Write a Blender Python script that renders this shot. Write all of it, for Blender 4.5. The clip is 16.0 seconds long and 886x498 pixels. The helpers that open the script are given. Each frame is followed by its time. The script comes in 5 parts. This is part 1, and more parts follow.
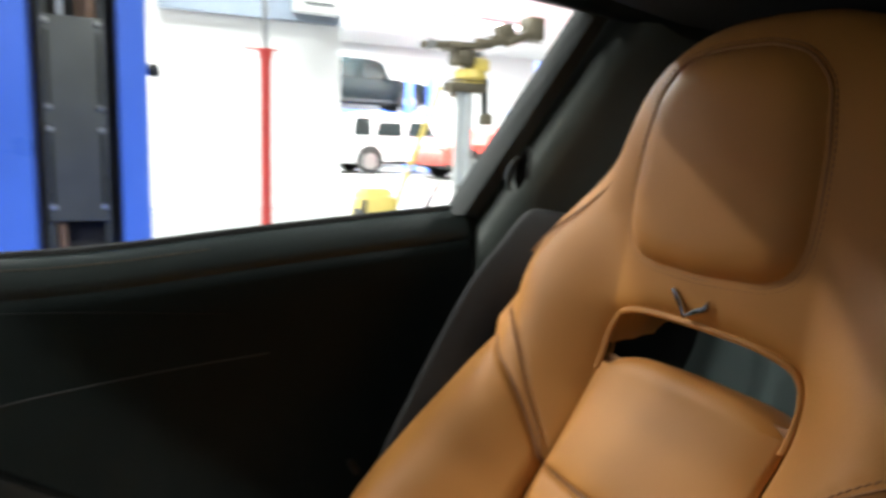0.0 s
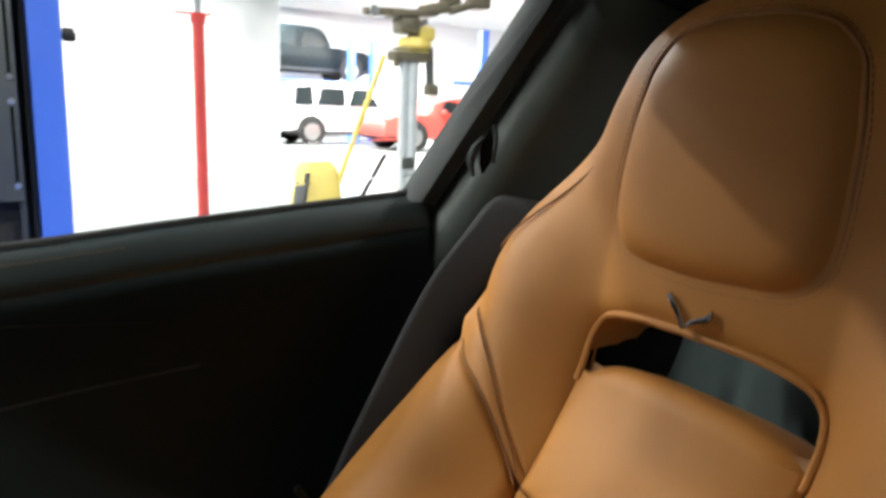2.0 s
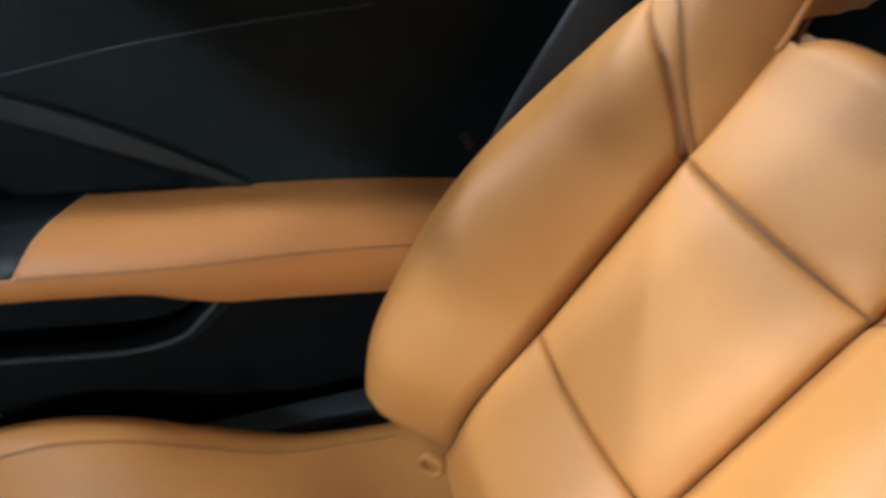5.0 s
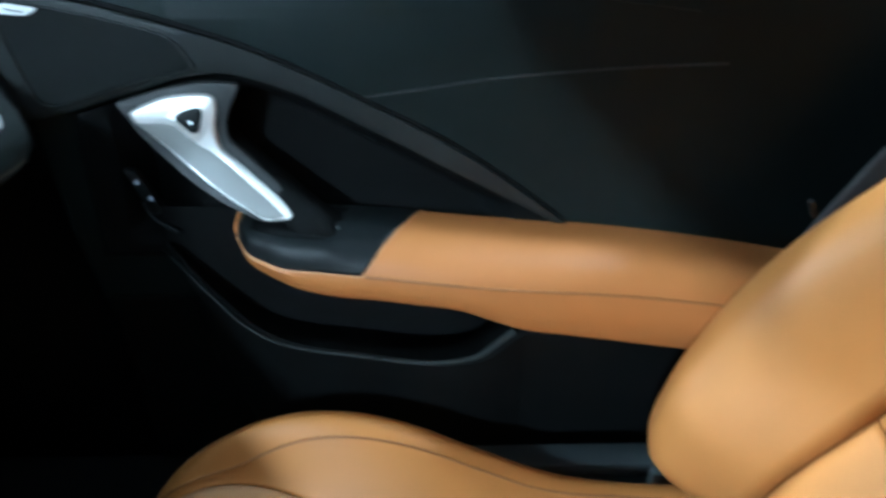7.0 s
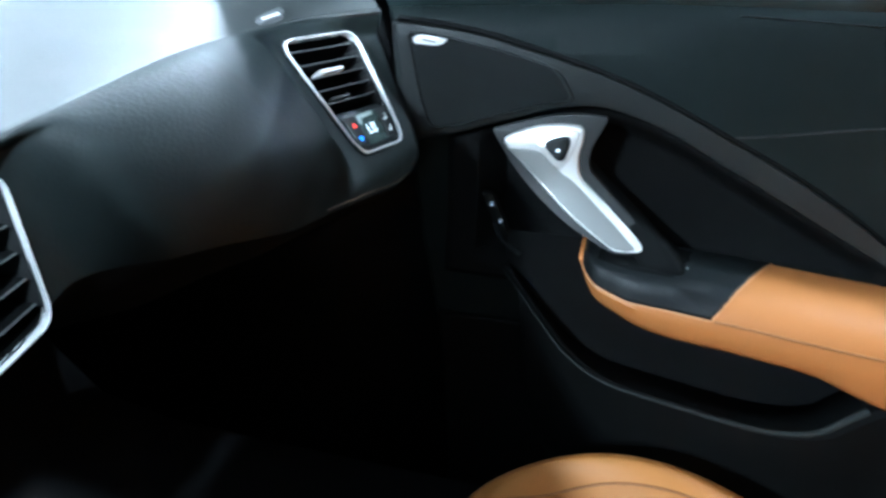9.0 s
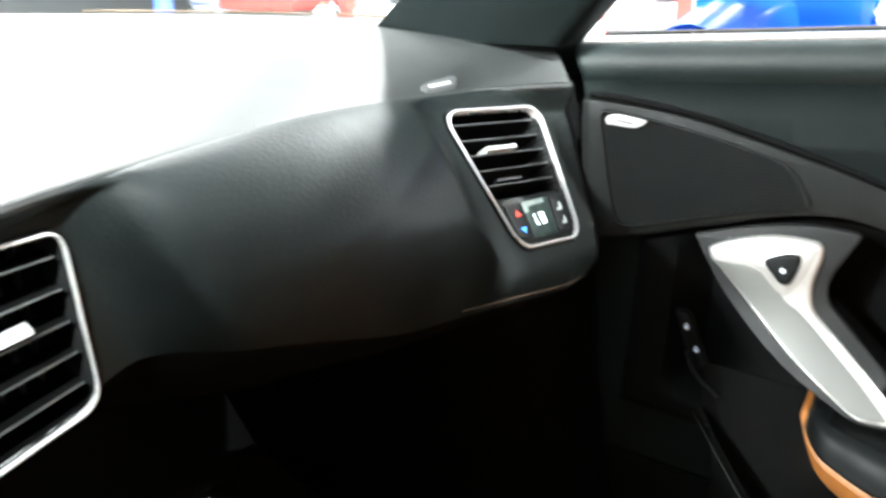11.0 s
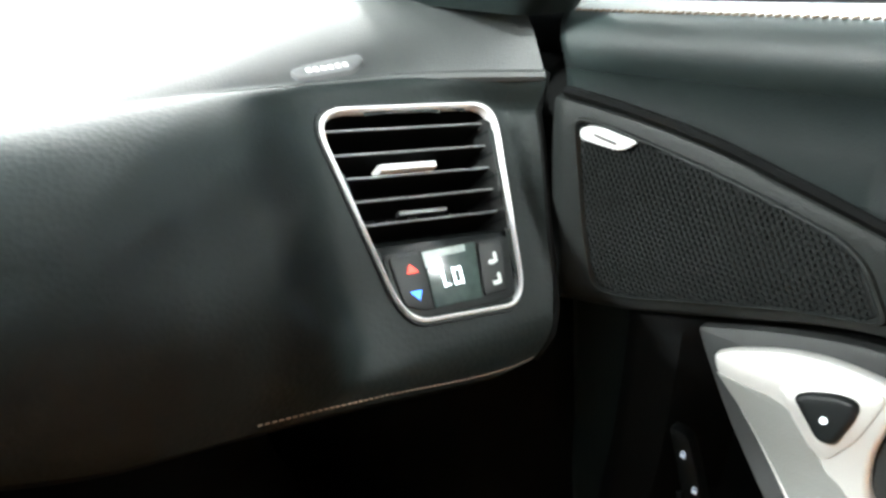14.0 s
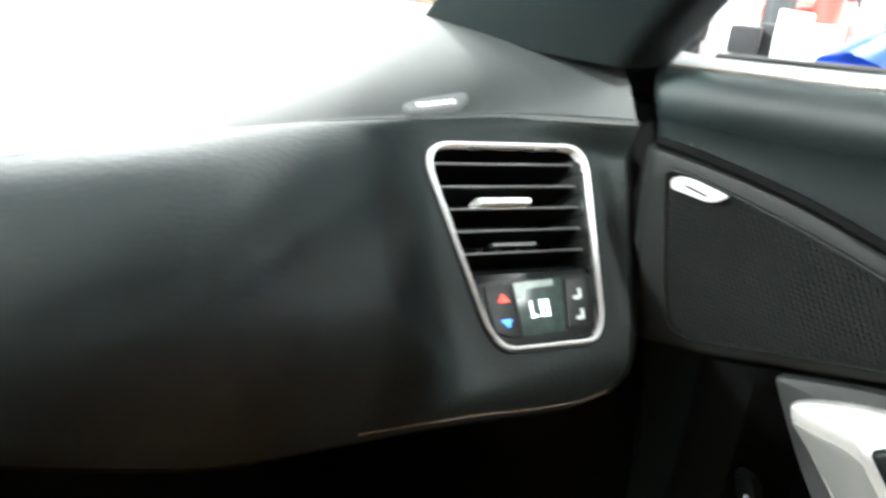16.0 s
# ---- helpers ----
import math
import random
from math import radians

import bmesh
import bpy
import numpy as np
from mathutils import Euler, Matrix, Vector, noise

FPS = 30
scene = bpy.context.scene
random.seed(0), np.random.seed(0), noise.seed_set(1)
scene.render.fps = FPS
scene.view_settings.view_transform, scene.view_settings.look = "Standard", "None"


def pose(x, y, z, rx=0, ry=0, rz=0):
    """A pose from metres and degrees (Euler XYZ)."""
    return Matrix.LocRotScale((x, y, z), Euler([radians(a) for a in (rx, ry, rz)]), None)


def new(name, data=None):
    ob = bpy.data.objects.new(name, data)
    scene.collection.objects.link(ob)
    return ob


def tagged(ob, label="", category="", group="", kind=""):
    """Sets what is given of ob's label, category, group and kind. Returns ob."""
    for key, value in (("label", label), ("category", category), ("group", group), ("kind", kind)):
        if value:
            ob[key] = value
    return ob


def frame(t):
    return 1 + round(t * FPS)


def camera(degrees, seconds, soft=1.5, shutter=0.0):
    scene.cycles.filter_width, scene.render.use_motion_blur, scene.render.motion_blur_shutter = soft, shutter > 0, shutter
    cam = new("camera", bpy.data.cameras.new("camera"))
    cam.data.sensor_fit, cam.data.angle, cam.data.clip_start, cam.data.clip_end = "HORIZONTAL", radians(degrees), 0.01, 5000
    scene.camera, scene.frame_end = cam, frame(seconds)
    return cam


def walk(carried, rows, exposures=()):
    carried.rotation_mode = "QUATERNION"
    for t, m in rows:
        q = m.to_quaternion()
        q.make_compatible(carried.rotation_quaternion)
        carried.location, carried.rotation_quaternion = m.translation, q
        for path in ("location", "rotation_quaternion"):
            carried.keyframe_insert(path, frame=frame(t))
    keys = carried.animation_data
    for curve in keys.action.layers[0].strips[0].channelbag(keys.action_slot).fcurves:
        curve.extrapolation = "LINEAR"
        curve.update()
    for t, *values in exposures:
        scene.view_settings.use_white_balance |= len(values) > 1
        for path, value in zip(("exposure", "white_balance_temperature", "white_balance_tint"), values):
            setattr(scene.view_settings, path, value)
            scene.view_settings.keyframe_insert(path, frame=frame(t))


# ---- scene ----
from mathutils.bvhtree import BVHTree

cam = camera(65.3, 16.0, soft=2.9, shutter=0.95)
# seconds, eye x y z, yaw, pitch, roll
PATH = [
    (0, -0.002, -0.028, 1.015, -26.71, -8.87, 1.99),
    (0.5, 0.001, 0.037, 1.017, -33.76, -8.93, 3.35),
    (1, 0.008, 0.063, 1.026, -35.10, -7.05, 2.86),
    (1.5, 0.016, 0.065, 1.024, -34.29, -8.65, 3.08),
    (2, 0.028, 0.059, 1.023, -31.42, -11.12, 2.18),
    (2.5, 0.034, 0.038, 1.013, -28.95, -14.79, 2.78),
    (3, 0.042, 0.045, 1.006, -27.53, -18.53, 3.09),
    (3.2, 0.043, 0.055, 1.006, -29.54, -20.45, 3.07),
    (5.3, -0.002, 0.072, 1.000, -16.85, -39.76, 2.81),
    (5.5, -0.016, 0.071, 0.989, -14.98, -40.26, 2.86),
    (6, -0.085, 0.079, 0.979, -10.55, -37.86, 1.86),
    (6.5, -0.134, 0.085, 0.978, -9.32, -35.46, 3.69),
    (7, -0.160, 0.083, 0.985, -5.17, -33.77, 3.24),
    (7.5, -0.218, 0.061, 0.968, -3.37, -31.11, 3.90),
    (8, -0.261, 0.047, 0.945, 0.49, -29.21, 3.54),
    (8.5, -0.276, 0.048, 0.939, 9.41, -28.39, 0.64),
    (9, -0.281, 0.043, 0.943, 15.45, -27.62, 0.32),
    (9.5, -0.289, 0.050, 0.943, 17.31, -27.05, 1.08),
    (10, -0.298, 0.085, 0.941, 27.97, -19.50, -0.26),
    (10.2, -0.288, 0.086, 0.932, 28.60, -19.55, -0.71),
    (12.3, -0.276, 0.354, 0.907, 50.08, -23.38, -0.33),
    (12.5, -0.277, 0.368, 0.913, 50.61, -23.70, -0.61),
    (13, -0.279, 0.382, 0.911, 49.59, -23.52, -0.87),
    (13.5, -0.273, 0.395, 0.911, 49.63, -24.32, -0.03),
    (14, -0.270, 0.404, 0.908, 49.09, -24.49, 0.03),
    (14.5, -0.271, 0.408, 0.904, 49.46, -24.48, -0.21),
    (15, -0.268, 0.411, 0.907, 49.97, -24.06, -0.06),
    (15.5, -0.273, 0.401, 0.915, 51.06, -23.52, -0.11),
    (16, -0.281, 0.363, 0.919, 51.08, -22.74, 3.91),
]

walk(cam, [(t, pose(x, y, z, 90 + p, 0, w) @ pose(0, 0, 0, 0, 0, r)) for t, x, y, z, w, p, r in PATH],
     exposures=[(0.0, -1.36, 6900, 5), (3.2, -1.28, 6800, 5), (5.3, -0.5, 5300, 1), (6.5, -0.2, 4900, -5), (7.5, -0.25, 4900, -5), (8.5, -0.05, 5100, -2), (9.5, 0.25, 5500, 3),
                (10.2, 0.5, 6500, 6), (12.3, 0.55, 6650, 4), (16.0, 0.5, 6650, 4)])

# ---- light: a closed workshop hall with rows of ceiling tubes ----
world = bpy.data.worlds.new("world")
world.use_nodes = True
world.node_tree.nodes["Background"].inputs[0].default_value = (0.75, 0.86, 1.0, 1)
world.node_tree.nodes["Background"].inputs[1].default_value = 0.25
scene.world = world


def area(name, at, sx, sy, watts, colour=(0.93, 0.97, 1.0)):
    lamp = bpy.data.lights.new(name, "AREA")
    lamp.shape, lamp.size, lamp.size_y, lamp.energy, lamp.color = "RECTANGLE", sx, sy, watts, colour
    ob = new(name, lamp)
    ob.matrix_world = pose(*at)
    return ob


# place along x and y, watts, length: compact high-bay lamps near the car, long tubes further off
LAMPS = [(-7.8, 1.8, 1060, 0.5), (-6.6, 3.2, 1200, 0.5), (-5.6, 0.6, 420, 0.5), (-6.0, 1.7, 280, 0.5), (-3.6, -6.0, 780, 0.5), (-3.6, -6.9, 720, 0.5), (1.2, -2.4, 660, 0.5), (2.4, -1.8, 520, 0.5),
         (-2.5, 5.6, 780, 0.5), (-3.4, 6.5, 220, 0.5), (-0.2, 4.2, 420, 0.5), (0.3, 8.4, 360, 0.5), (3.6, 1.5, 330, 0.5),
         (2.5, 8.9, 1600, 2.4), (6.5, 13.5, 4500, 2.4), (10.5, 18.5, 9500, 2.4), (6.0, 22.5, 9500, 2.4)]
for lx, ly, watts, long in LAMPS:
    area("ceiling_lamp_light", (lx, ly, 4.45), long, 0.3, watts)


# ---- materials ----
def material(name, colour, rough=0.5, metal=0.0, grain=0.0, scale=200.0, vary=0.12, spot=6.0, spec=0.5, coat=0.0, weave=False, detail=4.0):
    m = bpy.data.materials.new(name)
    m.use_nodes = True
    nt = m.node_tree
    b = nt.nodes["Principled BSDF"]
    b.inputs["Roughness"].default_value = rough
    b.inputs["Metallic"].default_value = metal
    b.inputs["Specular IOR Level"].default_value = spec
    b.inputs["Coat Weight"].default_value = coat
    tc = nt.nodes.new("ShaderNodeTexCoord")
    big = nt.nodes.new("ShaderNodeTexNoise")
    big.inputs["Scale"].default_value, big.inputs["Detail"].default_value = spot, 5
    nt.links.new(tc.outputs["Object"], big.inputs["Vector"])
    mix = nt.nodes.new("ShaderNodeMix")
    mix.data_type = "RGBA"
    mix.inputs["A"].default_value = (*[c * (1 - vary) for c in colour], 1)
    mix.inputs["B"].default_value = (*[min(1, c * (1 + vary)) for c in colour], 1)
    nt.links.new(big.outputs["Fac"], mix.inputs["Factor"])
    nt.links.new(mix.outputs["Result"], b.inputs["Base Color"])
    fine = nt.nodes.new("ShaderNodeTexVoronoi" if grain and not weave else "ShaderNodeTexNoise")
    fine.inputs["Scale"].default_value = scale
    if weave:
        fine.inputs["Detail"].default_value = detail
    nt.links.new(tc.outputs["Object"], fine.inputs["Vector"])
    rmap = nt.nodes.new("ShaderNodeMapRange")
    rmap.inputs["To Min"].default_value, rmap.inputs["To Max"].default_value = max(0.02, rough - 0.08), min(1, rough + 0.1)
    nt.links.new(big.outputs["Fac"], rmap.inputs["Value"])
    nt.links.new(rmap.outputs["Result"], b.inputs["Roughness"])
    if grain:
        bump = nt.nodes.new("ShaderNodeBump")
        bump.inputs["Strength"].default_value, bump.inputs["Distance"].default_value = grain, 0.0006
        nt.links.new(fine.outputs[0], bump.inputs["Height"])
        nt.links.new(bump.outputs["Normal"], b.inputs["Normal"])
    return m


def glow(name, colour, strength):
    m = bpy.data.materials.new(name)
    m.use_nodes = True
    b = m.node_tree.nodes["Principled BSDF"]
    b.inputs["Base Color"].default_value = (*colour, 1)
    b.inputs["Emission Color"].default_value = (*colour, 1)
    b.inputs["Emission Strength"].default_value = strength
    return m


def glass(name, tint=(1, 1, 1)):
    m = bpy.data.materials.new(name)
    m.use_nodes = True
    b = m.node_tree.nodes["Principled BSDF"]
    b.inputs["Base Color"].default_value = (*tint, 1)
    b.inputs["Roughness"].default_value = 0.0
    b.inputs["Transmission Weight"].default_value = 1.0
    b.inputs["IOR"].default_value = 1.05
    return m


TAN = material("tan_leather", (0.485, 0.202, 0.048), 0.52, grain=0.14, scale=900, vary=0.16, spot=7, spec=0.35)
TAN_WORN = material("worn_tan_leather", (0.40, 0.225, 0.105), 0.5, grain=0.16, scale=900, vary=0.28, spot=9, spec=0.4)
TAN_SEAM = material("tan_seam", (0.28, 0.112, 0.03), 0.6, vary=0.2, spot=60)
PIPING = material("pale_tan_piping", (0.56, 0.27, 0.11), 0.5, vary=0.08, spot=40)
TAN_DOOR = material("tan_door_leather", (0.46, 0.176, 0.044), 0.48, grain=0.3, scale=700, vary=0.08, spot=9)
BLACK = material("black_soft_trim", (0.0072, 0.0108, 0.0105), 0.52, spec=0.10, grain=0.15, scale=1100, vary=0.15, spot=12)
# lit copy of the door trim: the sill's sheen put into its colour
SILL_LIT = material("black_trim_lit_sill", (0.0165, 0.0250, 0.0244), 0.48, spec=0.45, grain=0.15, scale=1100, vary=0.12, spot=12)
# dash black in two tones: lighter where window light falls, darker below
DASH_LIT = material("black_dash_top_lit", (0.0142, 0.0174, 0.0170), 0.56, spec=0.75, grain=0.16, scale=800, vary=0.1, spot=14)
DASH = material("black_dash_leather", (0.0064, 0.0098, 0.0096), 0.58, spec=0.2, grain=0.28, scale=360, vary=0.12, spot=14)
PLASTIC = material("black_plastic", (0.0042, 0.0058, 0.0060), 0.45, spec=0.28, grain=0.1, scale=1400, vary=0.12, spot=20)
PILLAR = material("charcoal_pillar_trim", (0.055, 0.064, 0.058), 0.5, spec=0.3, grain=0.2, scale=1200, vary=0.12, spot=14)
PLATE_GREY = material("grey_sill_plastic", (0.032, 0.038, 0.039), 0.45, spec=0.4, grain=0.2, scale=900, vary=0.3, spot=25)
CHARCOAL = material("charcoal_trim_plastic", (0.0155, 0.0180, 0.0176), 0.5, spec=0.25, grain=0.25, scale=1000, vary=0.12, spot=16)
SEAL = material("charcoal_rubber", (0.022, 0.0265, 0.0255), 0.6, spec=0.3, grain=0.2, scale=900, vary=0.12, spot=16)
BULKHEAD = material("grey_green_bulkhead_trim", (0.10, 0.13, 0.125), 0.6, grain=0.3, scale=600, vary=0.15, spot=8)
# matt black parts; on the lower door skin it stands for shade
MATT = material("matt_black_and_shade", (0.0034, 0.0038, 0.0037), 0.7, spec=0.06, grain=0.2, scale=1200, vary=0.15, spot=20)
FACET_GREY = material("satin_metal_shaded", (0.20, 0.205, 0.195), 0.5, 0.25, grain=0.08, scale=900, vary=0.06, spot=30)
FILM = material("pale_film", (0.34, 0.40, 0.38), 0.2, vary=0.4, spot=300, coat=0.4)
GLOSS = material("black_gloss", (0.008, 0.008, 0.009), 0.12, vary=0.1)
# near black for cavities, also laid as shade in the door's hollows
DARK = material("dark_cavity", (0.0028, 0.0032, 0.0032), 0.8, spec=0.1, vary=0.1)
CARPET = material("black_carpet", (0.006, 0.0065, 0.007), 0.95, grain=1.0, scale=900, weave=True, vary=0.3, spot=30)
WEB = material("belt_webbing", (0.015, 0.015, 0.016), 0.7, grain=0.8, scale=1200, weave=True, vary=0.15)
CHROME = material("satin_chrome", (0.92, 0.93, 0.93), 0.28, 0.08, vary=0.03)
DARK_CHROME = material("polished_chrome", (0.55, 0.56, 0.57), 0.12, 1.0, vary=0.1, spot=90)
ALU = material("brushed_aluminium", (0.77, 0.76, 0.73), 0.38, 0.55, grain=0.08, scale=900, vary=0.05, spot=30)
THREAD = material("tan_thread", (0.17, 0.125, 0.09), 0.8, vary=0.2, spot=200)
HEADLINER = material("black_headliner", (0.006, 0.006, 0.006), 0.95, grain=0.6, scale=1500, weave=True, vary=0.2)
GREY_PANEL = material("grey_panel", (0.05, 0.055, 0.058), 0.5, vary=0.2)
GRILLE = material("grille_steel", (0.015, 0.017, 0.017), 0.8, spec=0.1, vary=0.1)
RIM_GREY = material("grey_soft_plastic", (0.022, 0.0235, 0.0235), 0.5, spec=0.3, grain=0.1, scale=1400, vary=0.1)
CARRIAGE = material("worn_dark_steel", (0.060, 0.066, 0.062), 0.45, vary=0.35, spot=14)
RUST = material("rusty_steel", (0.16, 0.095, 0.06), 0.7, vary=0.4, spot=40)
PALE_STEEL = material("pale_zinc_steel", (0.62, 0.66, 0.68), 0.35, 0.3, vary=0.15, spot=10)
RED_LED, BLUE_LED, WHITE_LED = glow("red_led", (1, 0.05, 0.03), 1.2), glow("blue_led", (0.05, 0.25, 1), 2.0), glow("white_led", (0.85, 0.95, 1), 1.6)
SLAT = material("slat_plastic", (0.075, 0.08, 0.08), 0.4, vary=0.1)
DIM_LED = glow("dim_led", (0.7, 0.8, 1.0), 0.25)
ICON = glow("icon_print", (0.55, 0.6, 0.6), 0.35)
GLASS = glass("window_glass")
MIRROR = material("mirror_silver", (0.9, 0.9, 0.9), 0.03, 1.0, vary=0.01)
SCREEN = material("display_glass", (0.045, 0.065, 0.06), 0.16, vary=0.6, spot=150, coat=0.5)
BLUE_POST = material("blue_lift_paint", (0.07, 0.17, 0.66), 0.3, vary=0.15, spot=5, coat=0.5)
BLUE_CAR = material("blue_car_paint", (0.012, 0.12, 0.66), 0.2, vary=0.05, coat=0.8)
RED_PAINT = material("red_paint", (0.68, 0.075, 0.06), 0.35, vary=0.15, spot=8, coat=0.3)
WHITE_PAINT = material("white_car_paint", (0.8, 0.81, 0.82), 0.25, vary=0.04, coat=0.6)
NAVY = material("dark_car_paint", (0.007, 0.011, 0.013), 0.5, vary=0.1, spec=0.12)
WALL = material("white_wall_paint", (0.82, 0.83, 0.84), 0.6, vary=0.05, spot=1.5)
CONCRETE = material("sealed_concrete", (0.25, 0.255, 0.255), 0.3, grain=0.2, scale=60, vary=0.18, spot=1.2)
# next two wall greys are darkened so less light bounces into the car
MID_WALL = material("dimmed_wall_light_grey", (0.30, 0.305, 0.31), 0.6, vary=0.06, spot=1.5)
DARK_WALL = material("dimmed_wall_grey", (0.075, 0.08, 0.083), 0.6, vary=0.08, spot=1.5)
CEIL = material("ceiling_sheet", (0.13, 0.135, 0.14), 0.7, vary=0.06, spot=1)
YELLOW = material("yellow_paint", (0.70, 0.55, 0.14), 0.45, vary=0.2, spot=9)
STEEL = material("worn_steel", (0.45, 0.46, 0.46), 0.35, 0.9, vary=0.2, spot=12)
GREASY = material("greasy_steel", (0.16, 0.14, 0.10), 0.5, 0.5, vary=0.4, spot=14)
RUBBER = material("tyre_rubber", (0.02, 0.02, 0.02), 0.8, vary=0.2)
CAR_GLASS = material("tinted_glass", (0.01, 0.014, 0.015), 0.12, vary=0.1, coat=0.15)
GREY_BOX = material("grey_steel_box", (0.20, 0.24, 0.30), 0.45, vary=0.1)
CREAM = material("cream_card", (0.26, 0.20, 0.12), 0.75, vary=0.2, spot=6)
PALE_RED = material("faded_red_plastic", (0.26, 0.035, 0.028), 0.5, vary=0.12, spot=4)
STEEL_BADGE = material("grey_badge_metal", (0.11, 0.115, 0.118), 0.45, 0.2, vary=0.05)
TUBE = glow("tube_glow", (0.95, 0.98, 1.0), 14)


# ---- mesh helpers ----
def spline(keys, n=None, at=None):
    """Catmull-Rom through keys (any dimension): n even samples, or the values at parameters 0..1."""
    k = np.array(keys, float)
    d = np.r_[0, np.cumsum(np.linalg.norm(np.diff(k, axis=0), axis=1) ** 0.5)]
    d /= d[-1]
    q = np.linspace(0, 1, n) if at is None else np.asarray(at, float)
    m = np.gradient(k, d, axis=0)
    i = np.clip(np.searchsorted(d, q, side="right") - 1, 0, len(d) - 2)
    h = (d[i + 1] - d[i])[:, None]
    s = ((q - d[i]) / (d[i + 1] - d[i]))[:, None]
    return ((2 * s**3 - 3 * s**2 + 1) * k[i] + (s**3 - 2 * s**2 + s) * h * m[i] + (3 * s**2 - 2 * s**3) * k[i + 1] + (s**3 - s**2) * h * m[i + 1])


class Func:
    """A smooth function of one value through keyed values."""

    def __init__(self, *keys):
        k = np.array(keys, float)
        self.x, self.y = k[:, 0], k[:, 1]
        self.m = np.gradient(self.y, self.x)

    def __call__(self, v):
        v = float(min(max(v, self.x[0]), self.x[-1]))
        i = int(min(max(np.searchsorted(self.x, v, side="right") - 1, 0), len(self.x) - 2))
        h = self.x[i + 1] - self.x[i]
        s = (v - self.x[i]) / h
        return float((2 * s**3 - 3 * s**2 + 1) * self.y[i] + (s**3 - 2 * s**2 + s) * h * self.m[i] + (3 * s**2 - 2 * s**3) * self.y[i + 1] + (s**3 - s**2) * h * self.m[i + 1])


def from_rows(rows, closed=False, caps=False):
    """A quad sheet from rows of points of one length; closed joins each row's ends, caps closes first and last row."""
    bm = bmesh.new()
    vs = [[bm.verts.new(p) for p in r] for r in rows]
    n = len(rows[0])
    for a, b in zip(vs, vs[1:]):
        for i in range(n if closed else n - 1):
            j = (i + 1) % n
            bm.faces.new((a[i], a[j], b[j], b[i]))
    if caps:
        bm.faces.new(vs[0][::-1])
        bm.faces.new(vs[-1])
    bmesh.ops.remove_doubles(bm, verts=bm.verts, dist=1e-6)
    bmesh.ops.recalc_face_normals(bm, faces=bm.faces)
    return bm


def tube(points, r, n=8, closed=False, flat=1.0):
    p = np.array(points, float)
    rr = np.full(len(p), r) if np.isscalar(r) else np.array(r, float)
    t = (np.roll(p, -1, 0) - np.roll(p, 1, 0)) if closed else np.gradient(p, axis=0)
    rows, up = [], Vector((0, 0, 1))
    for q, d, w in zip(p, t, rr):
        d = Vector(tuple(d)).normalized()
        a = d.cross(up)
        a = a.normalized() if a.length > 1e-3 else d.cross(Vector((1, 0, 0))).normalized()
        b = d.cross(a)
        rows.append([Vector(tuple(q)) + float(w) * (math.cos(k) * a + flat * math.sin(k) * b) for k in np.linspace(0, 2 * math.pi, n, endpoint=False)])
    if closed:
        rows.append(rows[0])
    return from_rows(rows, True, not closed)


def slab(outline, to3d, depth, bevel=0.0, seg=2):
    """A plate: the outline's points (a, b) laid out by to3d(a, b, c), c from 0 to depth."""
    bm = bmesh.new()
    lo = [bm.verts.new(to3d(a, b, 0)) for a, b in outline]
    hi = [bm.verts.new(to3d(a, b, depth)) for a, b in outline]
    n = len(outline)
    bm.faces.new(lo[::-1])
    top = bm.faces.new(hi)
    for i in range(n):
        bm.faces.new((lo[i], lo[(i + 1) % n], hi[(i + 1) % n], hi[i]))
    bmesh.ops.recalc_face_normals(bm, faces=bm.faces)
    if bevel:
        bmesh.ops.bevel(bm, geom=list(top.edges), offset=bevel, segments=seg, affect="EDGES", profile=0.6)
    return bm


def block(size, at=(0, 0, 0), bevel=0.0, seg=2, turn=None):
    bm = bmesh.new()
    bmesh.ops.create_cube(bm, size=1)
    bmesh.ops.scale(bm, vec=size, verts=bm.verts)
    if bevel:
        bmesh.ops.bevel(bm, geom=bm.edges[:], offset=bevel, segments=seg, affect="EDGES", profile=0.6)
    m = Matrix.Translation(at) @ (turn or Matrix())
    bmesh.ops.transform(bm, matrix=m, verts=bm.verts)
    return bm


def disc(r, h, at, axis="Z", n=24, bevel=0.0, r2=None):
    bm = bmesh.new()
    bmesh.ops.create_cone(bm, cap_ends=True, segments=n, radius1=r, radius2=r if r2 is None else r2, depth=h)
    if bevel:
        bmesh.ops.bevel(bm, geom=[e for e in bm.edges if len(e.link_faces) == 2 and any(len(f.verts) > 4 for f in e.link_faces)], offset=bevel, segments=2, affect="EDGES")
    turn = {"Z": Matrix(), "Y": Matrix.Rotation(math.pi / 2, 4, "X"), "X": Matrix.Rotation(math.pi / 2, 4, "Y")}[axis]
    bmesh.ops.transform(bm, matrix=Matrix.Translation(at) @ turn, verts=bm.verts)
    return bm


def join(*bms):
    out = bmesh.new()
    for b in bms:
        me = bpy.data.meshes.new("t")
        b.to_mesh(me)
        b.free()
        out.from_mesh(me)
        bpy.data.meshes.remove(me)
    return out


def solid(name, bm, mat, smooth=True):
    me = bpy.data.meshes.new(name)
    bm.to_mesh(me)
    bm.free()
    me.materials.append(mat)
    if smooth:
        me.shade_smooth()
        me.set_sharp_from_angle(angle=radians(42))
    return new(name, me)


def thing(name, base, label, category, group="", kind=""):
    ob = new(name)
    ob.empty_display_size = 0.05
    ob.location = base
    return tagged(ob, label, category, group, kind)


def base_of(ob):
    m = Matrix.Translation(ob.location)
    return base_of(ob.parent) @ ob.matrix_parent_inverse @ m if ob.parent else m


